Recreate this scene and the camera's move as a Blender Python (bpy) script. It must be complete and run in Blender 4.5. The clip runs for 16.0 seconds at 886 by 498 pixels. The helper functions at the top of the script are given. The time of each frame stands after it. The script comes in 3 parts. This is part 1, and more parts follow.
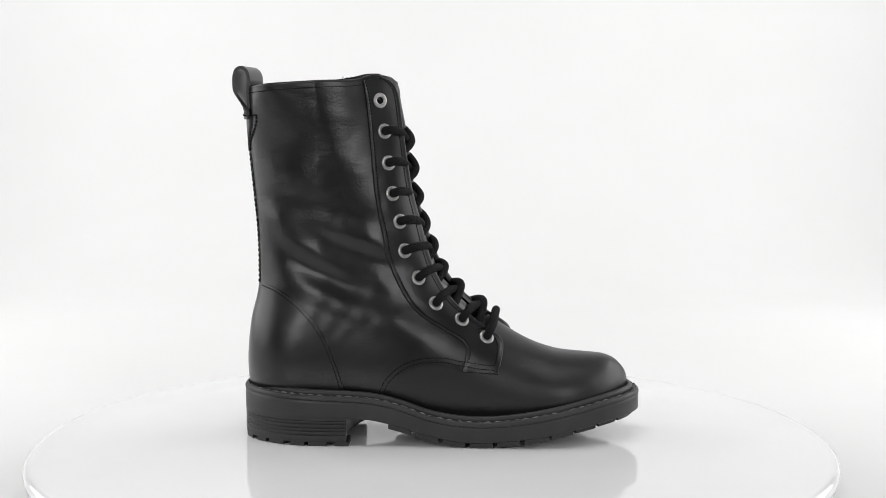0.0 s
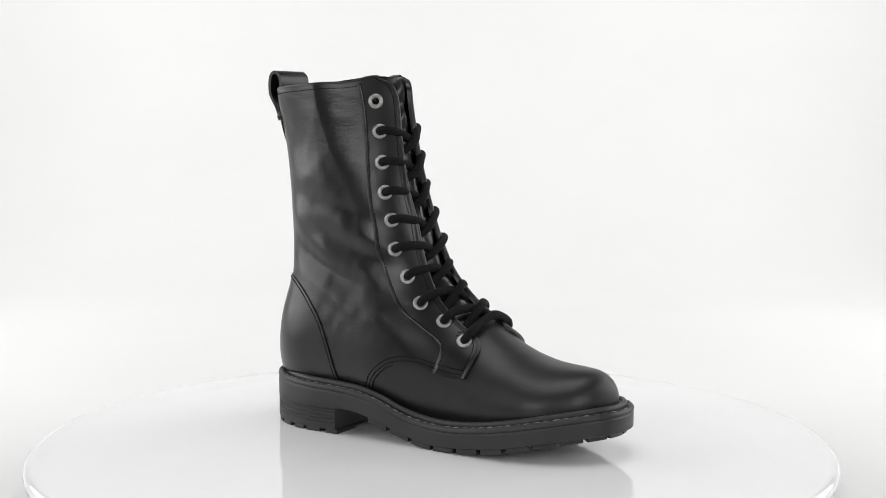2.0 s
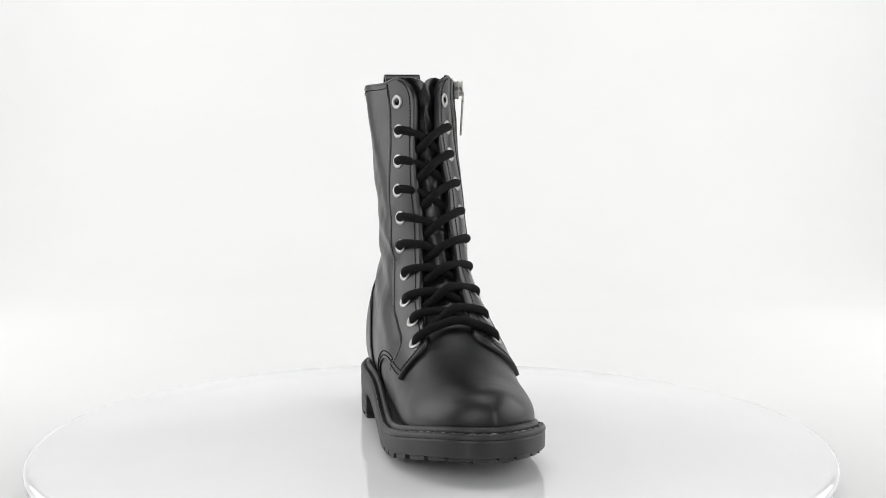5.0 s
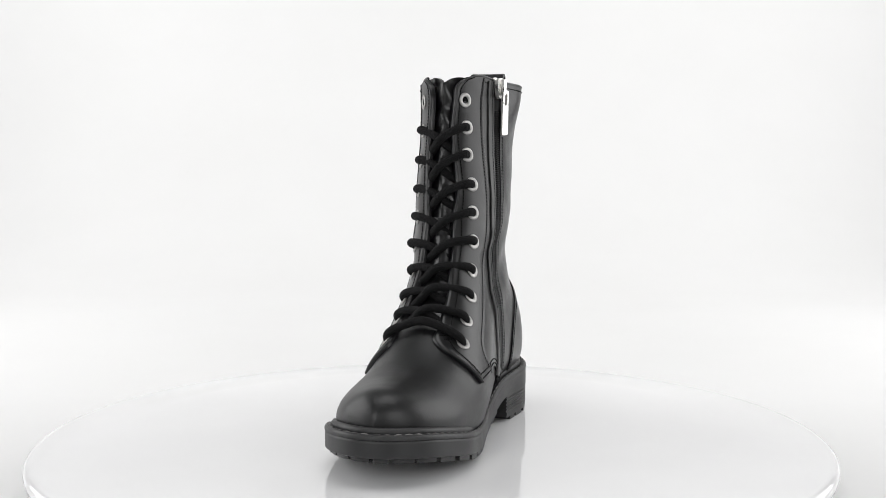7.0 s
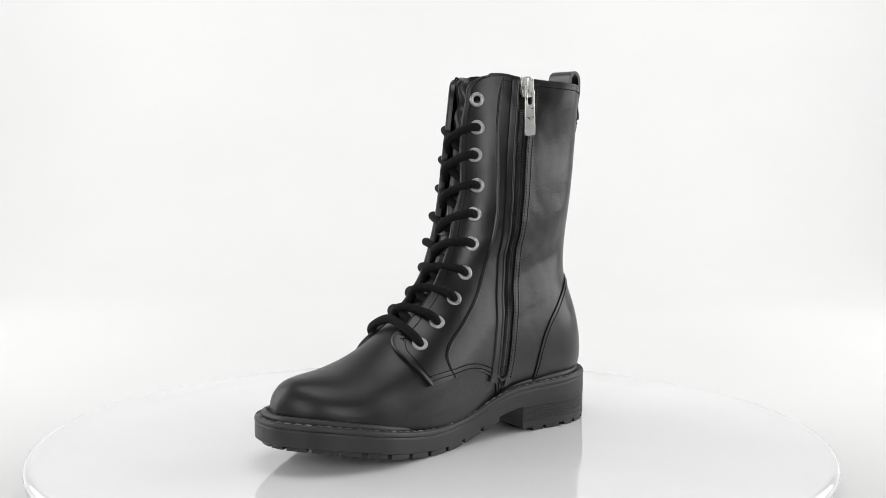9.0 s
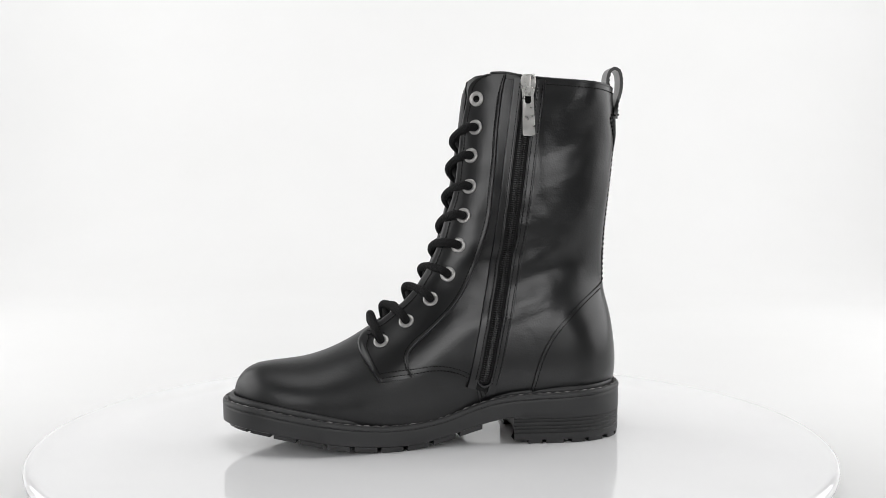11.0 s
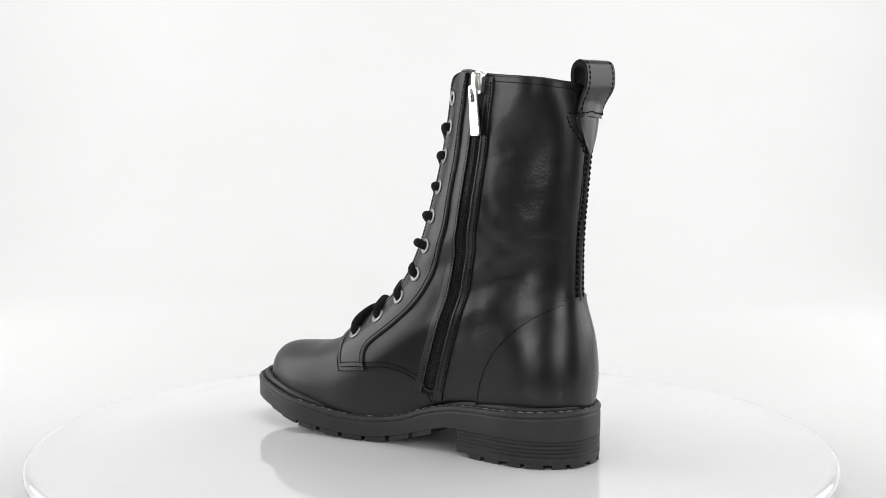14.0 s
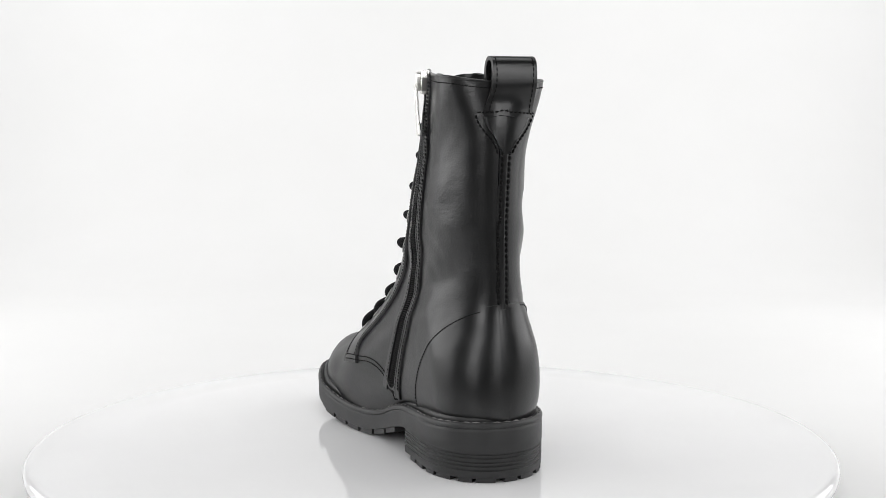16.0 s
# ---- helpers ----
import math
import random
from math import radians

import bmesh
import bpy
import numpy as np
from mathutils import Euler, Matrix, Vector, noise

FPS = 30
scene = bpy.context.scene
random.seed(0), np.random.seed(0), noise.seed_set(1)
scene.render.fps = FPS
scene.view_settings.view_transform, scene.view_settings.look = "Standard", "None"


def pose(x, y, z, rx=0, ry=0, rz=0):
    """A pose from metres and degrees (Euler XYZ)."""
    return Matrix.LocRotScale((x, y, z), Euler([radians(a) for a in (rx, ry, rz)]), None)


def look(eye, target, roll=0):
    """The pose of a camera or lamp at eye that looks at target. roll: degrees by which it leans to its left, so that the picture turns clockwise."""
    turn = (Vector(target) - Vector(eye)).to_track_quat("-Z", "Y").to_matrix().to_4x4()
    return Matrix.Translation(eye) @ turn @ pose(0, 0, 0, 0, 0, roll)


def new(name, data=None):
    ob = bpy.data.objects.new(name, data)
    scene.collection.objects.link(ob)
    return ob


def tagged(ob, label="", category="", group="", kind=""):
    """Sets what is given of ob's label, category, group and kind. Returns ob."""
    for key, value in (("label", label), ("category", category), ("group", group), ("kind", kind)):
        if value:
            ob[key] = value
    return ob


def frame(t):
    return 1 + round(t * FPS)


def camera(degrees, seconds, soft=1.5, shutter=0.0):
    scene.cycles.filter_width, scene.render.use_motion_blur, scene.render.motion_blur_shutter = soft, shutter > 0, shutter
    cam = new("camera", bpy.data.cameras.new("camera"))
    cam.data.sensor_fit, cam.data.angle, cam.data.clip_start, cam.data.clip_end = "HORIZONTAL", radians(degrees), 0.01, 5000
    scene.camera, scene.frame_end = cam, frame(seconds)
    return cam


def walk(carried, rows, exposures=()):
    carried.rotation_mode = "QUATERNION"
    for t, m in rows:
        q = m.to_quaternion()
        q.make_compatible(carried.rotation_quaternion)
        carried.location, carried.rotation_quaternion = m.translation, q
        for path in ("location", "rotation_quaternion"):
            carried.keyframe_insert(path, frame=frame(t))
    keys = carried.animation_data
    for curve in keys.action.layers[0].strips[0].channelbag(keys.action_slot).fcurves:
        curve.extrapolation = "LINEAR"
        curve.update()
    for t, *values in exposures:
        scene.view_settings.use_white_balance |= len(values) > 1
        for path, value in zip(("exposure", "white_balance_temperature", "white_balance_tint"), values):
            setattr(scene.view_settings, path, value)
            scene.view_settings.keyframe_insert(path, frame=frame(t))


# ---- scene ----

# ---------------------------------------------------------------- camera
cam = camera(38.84, 16.0, 0.8)
EYE = pose(0, -0.8411, 0.2056, 90 - 5.38, 0, -0.488)
walk(cam, [(0.0, EYE), (16.0, EYE)], [(0.0, 0.0), (16.0, 0.0)])

TABLE_TOP = 0.0             # height of the turntable's surface
# turn of the table, degrees clockwise seen from above
TURN = [(0.0, 0.0), (1.0, -15.29), (2.0, -30.57), (3.0, -45.86), (4.0, -61.2), (5.25, -80.4), (6.5, -99.61),
        (7.5, -114.99), (8.5, -130.38), (9.5, -145.76), (10.5, -161.13), (11.5, -176.51), (12.5, -191.91),
        (13.5, -207.31), (14.5, -222.69), (15.25, -234.22), (16.0, -245.74)]

# ---------------------------------------------------------------- light
world = bpy.data.worlds.new("studio")
scene.world = world
world.use_nodes = True
world.node_tree.nodes["Background"].inputs[0].default_value = (1.0, 0.99, 0.98, 1)
world.node_tree.nodes["Background"].inputs[1].default_value = 0.25


def softbox(name, eye, target, w, h, watts, colour=(1.0, 0.998, 1.0)):
    lamp = bpy.data.lights.new(name, "AREA")
    lamp.shape, lamp.size, lamp.size_y, lamp.energy, lamp.color = "RECTANGLE", w, h, watts, colour
    ob = new(name, lamp)
    ob.matrix_world = look(eye, target)
    return ob


softbox("softbox_left", (-0.95, 0.16, 0.45), (0.0, 0.06, 0.2), 1.05, 0.8, 7.1)
softbox("softbox_right", (0.95, 0.16, 0.45), (0.0, 0.06, 0.2), 1.05, 0.8, 7.1)
softbox("softbox_front_left", (-0.50, -1.02, 0.43), (0.0, 0.0, 0.15), 0.38, 0.54, 3.3)
softbox("softbox_front_right", (0.50, -1.02, 0.43), (0.0, 0.0, 0.15), 0.38, 0.54, 3.3)
# added overhead fill, unseen, that sets how white the turntable gets
softbox("fill_top", (0.0, -0.15, 1.25), (0.0, -0.05, 0.0), 0.9, 0.7, 5.8)
# added unseen pair that only brings the backdrop paper up to near white
softbox("backdrop_fill_left", (-1.0, 0.8, 1.1), (-0.15, 1.9, 0.75), 0.6, 0.9, 11.9)
softbox("backdrop_fill_right", (1.0, 0.8, 1.1), (0.15, 1.9, 0.75), 0.6, 0.9, 11.9)


# ---------------------------------------------------------------- materials
def material(name, colour, rough=0.5, metal=0.0, spec=0.5):
    m = bpy.data.materials.new(name)
    m.use_nodes = True
    b = m.node_tree.nodes["Principled BSDF"]
    b.inputs["Base Color"].default_value = (*colour, 1)
    b.inputs["Roughness"].default_value = rough
    b.inputs["Metallic"].default_value = metal
    b.inputs["Specular IOR Level"].default_value = spec
    return m, m.node_tree, b


def noise_node(nt, scale, detail=4.0, rough=0.55, coord=None, stretch=None):
    n = nt.nodes.new("ShaderNodeTexNoise")
    n.inputs["Scale"].default_value, n.inputs["Detail"].default_value, n.inputs["Roughness"].default_value = scale, detail, rough
    if coord is None:
        coord = nt.nodes.new("ShaderNodeTexCoord").outputs["Object"]
    if stretch:
        mp = nt.nodes.new("ShaderNodeMapping")
        mp.inputs["Scale"].default_value = stretch
        mp.inputs["Rotation"].default_value = (0, 0.5, 0)
        nt.links.new(coord, mp.inputs["Vector"])
        coord = mp.outputs["Vector"]
    nt.links.new(coord, n.inputs["Vector"])
    return n


def ramp(nt, source, lo, hi, a, b):
    r = nt.nodes.new("ShaderNodeMapRange")
    r.inputs["From Min"].default_value, r.inputs["From Max"].default_value = a, b
    r.inputs["To Min"].default_value, r.inputs["To Max"].default_value = lo, hi
    nt.links.new(source, r.inputs["Value"])
    return r.outputs["Result"]


def bumps(nt, bsdf, layers):
    """Bump layers: (source, strength, distance)."""
    last = None
    for source, strength, distance in layers:
        b = nt.nodes.new("ShaderNodeBump")
        b.inputs["Strength"].default_value, b.inputs["Distance"].default_value = strength, distance
        nt.links.new(source, b.inputs["Height"])
        if last:
            nt.links.new(last, b.inputs["Normal"])
        last = b.outputs["Normal"]
    nt.links.new(last, bsdf.inputs["Normal"])


def two_tone(nt, bsdf, source, a, b, lo=0.3, hi=0.7):
    mix = nt.nodes.new("ShaderNodeMix")
    mix.data_type = "RGBA"
    mix.inputs["A"].default_value, mix.inputs["B"].default_value = (*a, 1), (*b, 1)
    nt.links.new(ramp(nt, source, 0, 1, lo, hi), mix.inputs["Factor"])
    nt.links.new(mix.outputs["Result"], bsdf.inputs["Base Color"])


def leather(name, rough, grain, creases, a=(0.0035, 0.0037, 0.0042), b=(0.007, 0.007, 0.0072)):
    m, nt, bs = material(name, a, rough, 0, 0.5)
    co = nt.nodes.new("ShaderNodeTexCoord").outputs["Object"]
    big = noise_node(nt, 22, 3, 0.5, co)
    two_tone(nt, bs, big.outputs["Fac"], a, b)
    vor = nt.nodes.new("ShaderNodeTexVoronoi")
    vor.inputs["Scale"].default_value = 820
    nt.links.new(co, vor.inputs["Vector"])
    fine = noise_node(nt, 420, 5, 0.65, co)
    wrinkle = noise_node(nt, 120, 4, 0.6, co, (0.6, 0.6, 2.0))
    crease = noise_node(nt, 38, 4, 0.55, co, (1.0, 1.0, 1.7))
    nt.links.new(ramp(nt, crease.outputs["Fac"], rough - 0.03, rough + 0.04, 0.3, 0.7), bs.inputs["Roughness"])
    bumps(nt, bs, [(crease.outputs["Fac"], creases, 0.004), (wrinkle.outputs["Fac"], creases * 2.3, 0.0012),
                   (vor.outputs["Distance"], grain * 0.7, 0.0006), (fine.outputs["Fac"], grain, 0.0006)])
    return m


LEATHER = leather("black_leather", 0.31, 0.10, 0.055)
SMOOTH = leather("smooth_black_leather", 0.31, 0.06, 0.03)
TOE_LEATHER = leather("matt_toe_leather", 0.41, 0.10, 0.05)
LINING = leather("dark_lining", 0.6, 0.3, 0.1, (0.012, 0.011, 0.011), (0.02, 0.018, 0.017))

RUBBER, nt, bs = material("black_rubber", (0.02, 0.02, 0.021), 0.48, 0, 0.45)
co = nt.nodes.new("ShaderNodeTexCoord").outputs["Object"]
n1, n2 = noise_node(nt, 40, 5, 0.6, co), noise_node(nt, 900, 3, 0.6, co)
two_tone(nt, bs, n1.outputs["Fac"], (0.016, 0.016, 0.0165), (0.026, 0.026, 0.0265))
nt.links.new(ramp(nt, n1.outputs["Fac"], 0.4, 0.58, 0.3, 0.7), bs.inputs["Roughness"])
bumps(nt, bs, [(n2.outputs["Fac"], 0.15, 0.0004)])

THREAD, nt, bs = material("black_thread", (0.003, 0.003, 0.003), 0.75, 0, 0.2)
WELT_THREAD, nt, bs = material("grey_thread_painted_glints", (0.10, 0.10, 0.10), 0.55)
# pale patches in the colour stand in for sheen glinting on the dark grey thread
n1 = noise_node(nt, 160, 2, 0.5)
two_tone(nt, bs, n1.outputs["Fac"], (0.02, 0.02, 0.02), (0.20, 0.195, 0.19), 0.38, 0.62)

LACE, nt, bs = material("black_woven_lace", (0.006, 0.006, 0.007), 0.85, 0, 0.25)
wv = nt.nodes.new("ShaderNodeTexVoronoi")
wv.inputs["Scale"].default_value = 1100
nt.links.new(nt.nodes.new("ShaderNodeTexCoord").outputs["Object"], wv.inputs["Vector"])
two_tone(nt, bs, wv.outputs["Distance"], (0.005, 0.005, 0.0055), (0.002, 0.002, 0.0022), 0.1, 0.8)
bumps(nt, bs, [(wv.outputs["Distance"], 0.8, 0.0008)])

GUNMETAL, nt, bs = material("gunmetal", (0.42, 0.41, 0.40), 0.42, 1.0)
n1 = noise_node(nt, 300, 3, 0.5)
two_tone(nt, bs, n1.outputs["Fac"], (0.30, 0.295, 0.29), (0.42, 0.41, 0.40))
NICKEL, nt, bs = material("polished_nickel", (0.85, 0.84, 0.81), 0.2, 1.0)
n1 = noise_node(nt, 250, 3, 0.5)
nt.links.new(ramp(nt, n1.outputs["Fac"], 0.24, 0.38, 0.3, 0.7), bs.inputs["Roughness"])
COIL, nt, bs = material("black_zip_coil", (0.006, 0.006, 0.006), 0.3)
TAPE, nt, bs = material("black_zip_tape", (0.008, 0.008, 0.008), 0.8, 0, 0.2)
# near-black colour that paints the shade inside the eyelets
HOLE_SHADE, nt, bs = material("eyelet_shade_plug", (0.004, 0.004, 0.004), 0.9, 0, 0.1)

ACRYL, nt, bs = material("white_gloss_acrylic", (0.80, 0.80, 0.805), 0.12, 0, 0.5)
n1 = noise_node(nt, 6, 4, 0.6)
two_tone(nt, bs, n1.outputs["Fac"], (0.79, 0.79, 0.795), (0.82, 0.82, 0.825))
nt.links.new(ramp(nt, n1.outputs["Fac"], 0.05, 0.08, 0.3, 0.7), bs.inputs["Roughness"])
PAPER, nt, bs = material("white_backdrop_paper", (0.86, 0.86, 0.855), 0.8, 0, 0.2)
n1 = noise_node(nt, 3, 4, 0.6)
two_tone(nt, bs, n1.outputs["Fac"], (0.77, 0.77, 0.765), (0.79, 0.79, 0.787))
bumps(nt, bs, [(noise_node(nt, 500, 2, 0.5).outputs["Fac"], 0.05, 0.0005)])


# dark so that the added enclosure throws little light back on the leather
GREY, nt, bs = material("dark_grey_enclosure", (0.10, 0.10, 0.10), 0.8, 0, 0.3)
n1 = noise_node(nt, 2, 4, 0.6)
two_tone(nt, bs, n1.outputs["Fac"], (0.09, 0.09, 0.09), (0.12, 0.12, 0.12))


# ---------------------------------------------------------------- mesh helpers
def mesh_object(name, verts, faces, mat, parent=None, label="", smooth=True, kind=""):
    me = bpy.data.meshes.new(name)
    me.from_pydata([tuple(map(float, v)) for v in verts], [], faces)
    me.update()
    me.materials.append(mat)
    if smooth:
        me.shade_smooth()
    ob = new(name, me)
    ob.parent = parent
    tagged(ob, label=label, kind=kind)
    return ob


def spline(points, n, power=1.0):
    """n points along a smooth line through the given ones, by length; power > 1 packs them near the start."""
    p = np.array(points, float)
    t = np.concatenate([[0], np.cumsum(np.linalg.norm(np.diff(p, axis=0), axis=1) ** 0.5)])
    q = np.empty((0, p.shape[1]))
    tang = np.gradient(p, t, axis=0)
    for i in range(len(p) - 1):
        u = np.linspace(0, 1, 24, endpoint=(i == len(p) - 2))[:, None]
        h = t[i + 1] - t[i]
        q = np.vstack([q, (2*u**3 - 3*u**2 + 1)*p[i] + (u**3 - 2*u**2 + u)*h*tang[i]
                       + (-2*u**3 + 3*u**2)*p[i + 1] + (u**3 - u**2)*h*tang[i + 1]])
    s = np.concatenate([[0], np.cumsum(np.linalg.norm(np.diff(q, axis=0), axis=1))])
    want = np.linspace(0, 1, n) ** power * s[-1]
    return np.stack([np.interp(want, s, q[:, k]) for k in range(q.shape[1])], 1)


def table(points):
    """A smooth function y(x) through control points."""
    q = spline(points, 300)
    o = np.argsort(q[:, 0])
    return lambda x: np.interp(x, q[o, 0], q[o, 1])


def mm(text):
    return [tuple(float(c) / 1000 for c in pair.split(",")) for pair in text.split()]


def grid_normals(P):
    a, b = np.gradient(P, axis=0), np.gradient(P, axis=1)
    n = np.cross(a, b)
    return n / (np.linalg.norm(n, axis=2, keepdims=True) + 1e-12)


def shell(name, outer, inner, mat, parent, label="", kind=""):
    """A sheet with thickness from two equal grids of points, closed round its rim."""
    n, m = outer.shape[:2]
    verts = np.vstack([outer.reshape(-1, 3), inner.reshape(-1, 3)])
    k = n * m
    faces = []
    for i in range(n - 1):
        for j in range(m - 1):
            a, b, c, d = i*m + j, i*m + j + 1, (i + 1)*m + j + 1, (i + 1)*m + j
            faces += [(a, b, c, d), (k + d, k + c, k + b, k + a)]
    rim = [i*m for i in range(n)] + [(n - 1)*m + j for j in range(1, m)] + [i*m + m - 1 for i in range(n - 2, -1, -1)] + list(range(m - 2, 0, -1))
    for a, b in zip(rim, rim[1:] + rim[:1]):
        faces.append((b, k + b, k + a, a))
    ob = mesh_object(name, verts, faces, mat, parent, label, True, kind)
    bm = bmesh.new()
    bm.from_mesh(ob.data)
    bmesh.ops.recalc_face_normals(bm, faces=bm.faces)
    for e in bm.edges:
        if len(e.link_faces) == 2 and e.calc_face_angle(0) > 0.9:
            e.smooth = False
    bm.to_mesh(ob.data)
    bm.free()
    return ob


def tube(name, pts, radius, mat, parent, label="", sides=10, flat=1.0, kind=""):
    """A round cord along points, with closed, rounded ends."""
    p = np.array(pts, float)
    t = np.gradient(p, axis=0)
    t /= np.linalg.norm(t, axis=1, keepdims=True) + 1e-12
    up = np.array([0.31, 0.12, 0.94])
    verts, faces = [], []
    r = np.full(len(p), radius)
    r[0] = r[-1] = radius * 0.55
    for i in range(len(p)):
        a = np.cross(t[i], up)
        a /= np.linalg.norm(a) + 1e-12
        b = np.cross(t[i], a)
        up = -b if np.dot(-b, up) > 0 else b
        for k in range(sides):
            w = 2 * math.pi * k / sides
            verts.append(p[i] + r[i] * (math.cos(w) * a + flat * math.sin(w) * b))
    for i in range(len(p) - 1):
        for k in range(sides):
            l = (k + 1) % sides
            faces.append((i*sides + k, i*sides + l, (i + 1)*sides + l, (i + 1)*sides + k))
    faces += [tuple(range(sides - 1, -1, -1)), tuple((len(p) - 1)*sides + k for k in range(sides))]
    return mesh_object(name, verts, faces, mat, parent, label, True, kind)


def stitches(name, pts, nrm, mat, parent, pitch=0.0023, length=0.0018, wide=0.00038, high=0.00032, label=""):
    """A run of short thread stitches lying on a surface, along a line of points with normals."""
    p = np.array(pts)
    s = np.concatenate([[0], np.cumsum(np.linalg.norm(np.diff(p, axis=0), axis=1))])
    verts, faces = [], []
    for c in np.arange(pitch / 2, s[-1], pitch):
        ends = [np.array([np.interp(c + o, s, p[:, k]) for k in range(3)]) for o in (-length / 2, 0, length / 2)]
        n = np.array([np.interp(c, s, nrm[:, k]) for k in range(3)])
        n /= np.linalg.norm(n) + 1e-12
        d = ends[2] - ends[0]
        side = np.cross(d, n)
        side = side / (np.linalg.norm(side) + 1e-12) * wide
        base = len(verts)
        for e, w, h in ((ends[0], 0.55, 0.1), (ends[1], 1.0, 1.0), (ends[2], 0.55, 0.1)):
            verts += [e - side*w - n*0.0003, e - side*w*0.8 + n*high*h, e + side*w*0.8 + n*high*h, e + side*w - n*0.0003]
        for q in (0, 4):
            for k in range(4):
                l = (k + 1) % 4
                faces.append((base + q + k, base + q + l, base + q + 4 + l, base + q + 4 + k))
        faces += [(base + 3, base + 2, base + 1, base), (base + 8, base + 9, base + 10, base + 11)]
    return mesh_object(name, verts, faces, mat, parent, label, True)


def ring(name, place, axis, radius, tube_r, mat, parent, label="", flat=0.6, n=28, m=10):
    z = Vector(axis).normalized()
    turn = z.to_track_quat("Z", "Y").to_matrix()
    verts, faces = [], []
    for i in range(n):
        a = 2 * math.pi * i / n
        for j in range(m):
            b = 2 * math.pi * j / m
            r = radius + tube_r * math.cos(b)
            verts.append(Vector(place) + turn @ Vector((r * math.cos(a), r * math.sin(a), tube_r * flat * math.sin(b))))
    for i in range(n):
        for j in range(m):
            faces.append((i*m + j, ((i + 1) % n)*m + j, ((i + 1) % n)*m + (j + 1) % m, i*m + (j + 1) % m))
    return mesh_object(name, verts, faces, mat, parent, label)


def box_part(name, size, matrix, mat, parent, label="", bevel=0.0006, segments=2):
    bm = bmesh.new()
    bmesh.ops.create_cube(bm, size=1.0)
    bmesh.ops.scale(bm, vec=size, verts=bm.verts)
    if bevel:
        bmesh.ops.bevel(bm, geom=bm.edges[:], offset=bevel, segments=segments, affect="EDGES", profile=0.5)
    bmesh.ops.transform(bm, matrix=matrix, verts=bm.verts)
    me = bpy.data.meshes.new(name)
    bm.to_mesh(me)
    bm.free()
    me.materials.append(mat)
    me.shade_smooth()
    ob = new(name, me)
    ob.parent = parent
    return tagged(ob, label=label)


def plate(name, rim, slot, low, high, matrix, mat, parent, label=""):
    """A flat piece with rounded edges from its outline, with a slot of as many points or none."""
    bm = bmesh.new()
    loops = []
    for line in (rim, slot) if slot else (rim,):
        loops.append([[bm.verts.new((x, y, z)) for x, y in line] for z in (low, high)])
    n = len(rim)
    for lo, hi in loops:
        for k in range(n):
            bm.faces.new((lo[k], lo[(k + 1) % n], hi[(k + 1) % n], hi[k]))
    for level in (0, 1):
        if slot:
            for k in range(n):
                l = (k + 1) % n
                bm.faces.new((loops[0][level][k], loops[0][level][l], loops[1][level][l], loops[1][level][k]))
        else:
            bm.faces.new(loops[0][level])
    bmesh.ops.recalc_face_normals(bm, faces=bm.faces)
    sharp = [e for e in bm.edges if e.calc_face_angle(0) > 1.0]
    bmesh.ops.bevel(bm, geom=sharp, offset=0.00035, segments=2, affect="EDGES", profile=0.5)
    bmesh.ops.transform(bm, matrix=matrix, verts=bm.verts)
    me = bpy.data.meshes.new(name)
    bm.to_mesh(me)
    bm.free()
    me.materials.append(mat)
    ob = new(name, me)
    ob.parent = parent
    return tagged(ob, label=label)


# ---------------------------------------------------------------- studio
def backdrop():
    prof = [(-0.42, -0.03), (0.2, -0.03), (0.9, -0.03)]
    prof += [(0.9 + 0.9 * math.sin(a), 0.87 - 0.9 * math.cos(a)) for a in np.linspace(0.05, math.pi / 2, 24)]
    prof += [(1.8, 1.4), (1.8, 2.4)]
    p = np.array(prof)
    xs = np.linspace(-1.5, 1.5, 12)
    outer = np.array([[(x, y, z) for x in xs] for y, z in p])
    d = np.gradient(p, axis=0)
    d /= np.linalg.norm(d, axis=1, keepdims=True)
    inner = outer + np.array([[(0, d[i, 1] * 0.01, -d[i, 0] * 0.01) for x in xs] for i in range(len(p))])
    ob = shell("backdrop", outer, inner, PAPER, None, "seamless white studio backdrop sweeping up behind the turntable", "structure")
    return tagged(ob, category="backdrop")


def turntable():
    """A round white acrylic disc with a rounded rim on a short white pedestal."""
    prof = [(0.0, 0.0), (0.08, 0.0), (0.16, 0.0), (0.22, 0.0), (0.259, 0.0), (0.2625, -0.0008), (0.265, -0.003), (0.2655, -0.006),
            (0.2645, -0.0095), (0.261, -0.0115), (0.2, -0.012), (0.19, -0.0125)]
    base = tagged(new("turntable"), "round glossy white acrylic photo turntable under the boot", "turntable")
    base.location = (0, 0, TABLE_TOP)
    n = 160
    verts = [(r * math.cos(2*math.pi*k/n), r * math.sin(2*math.pi*k/n), z) for r, z in prof[1:] for k in range(n)] + [(0, 0, 0)]
    faces = [(i*n + k, (i + 1)*n + k, (i + 1)*n + (k + 1) % n, i*n + (k + 1) % n) for i in range(len(prof) - 2) for k in range(n)]
    faces += [(len(verts) - 1, k, (k + 1) % n) for k in range(n)]
    mesh_object("disc", verts, faces, ACRYL, base)
    bverts = [(r * math.cos(2*math.pi*k/48), r * math.sin(2*math.pi*k/48), z) for r, z in ((0.192, -0.0126), (0.195, -0.015), (0.195, -0.0335)) for k in range(48)]
    bfaces = [(i*48 + k, (i + 1)*48 + k, (i + 1)*48 + (k + 1) % 48, i*48 + (k + 1) % 48) for i in range(2) for k in range(48)]
    mesh_object("pedestal", bverts, bfaces, ACRYL, base)
    return base


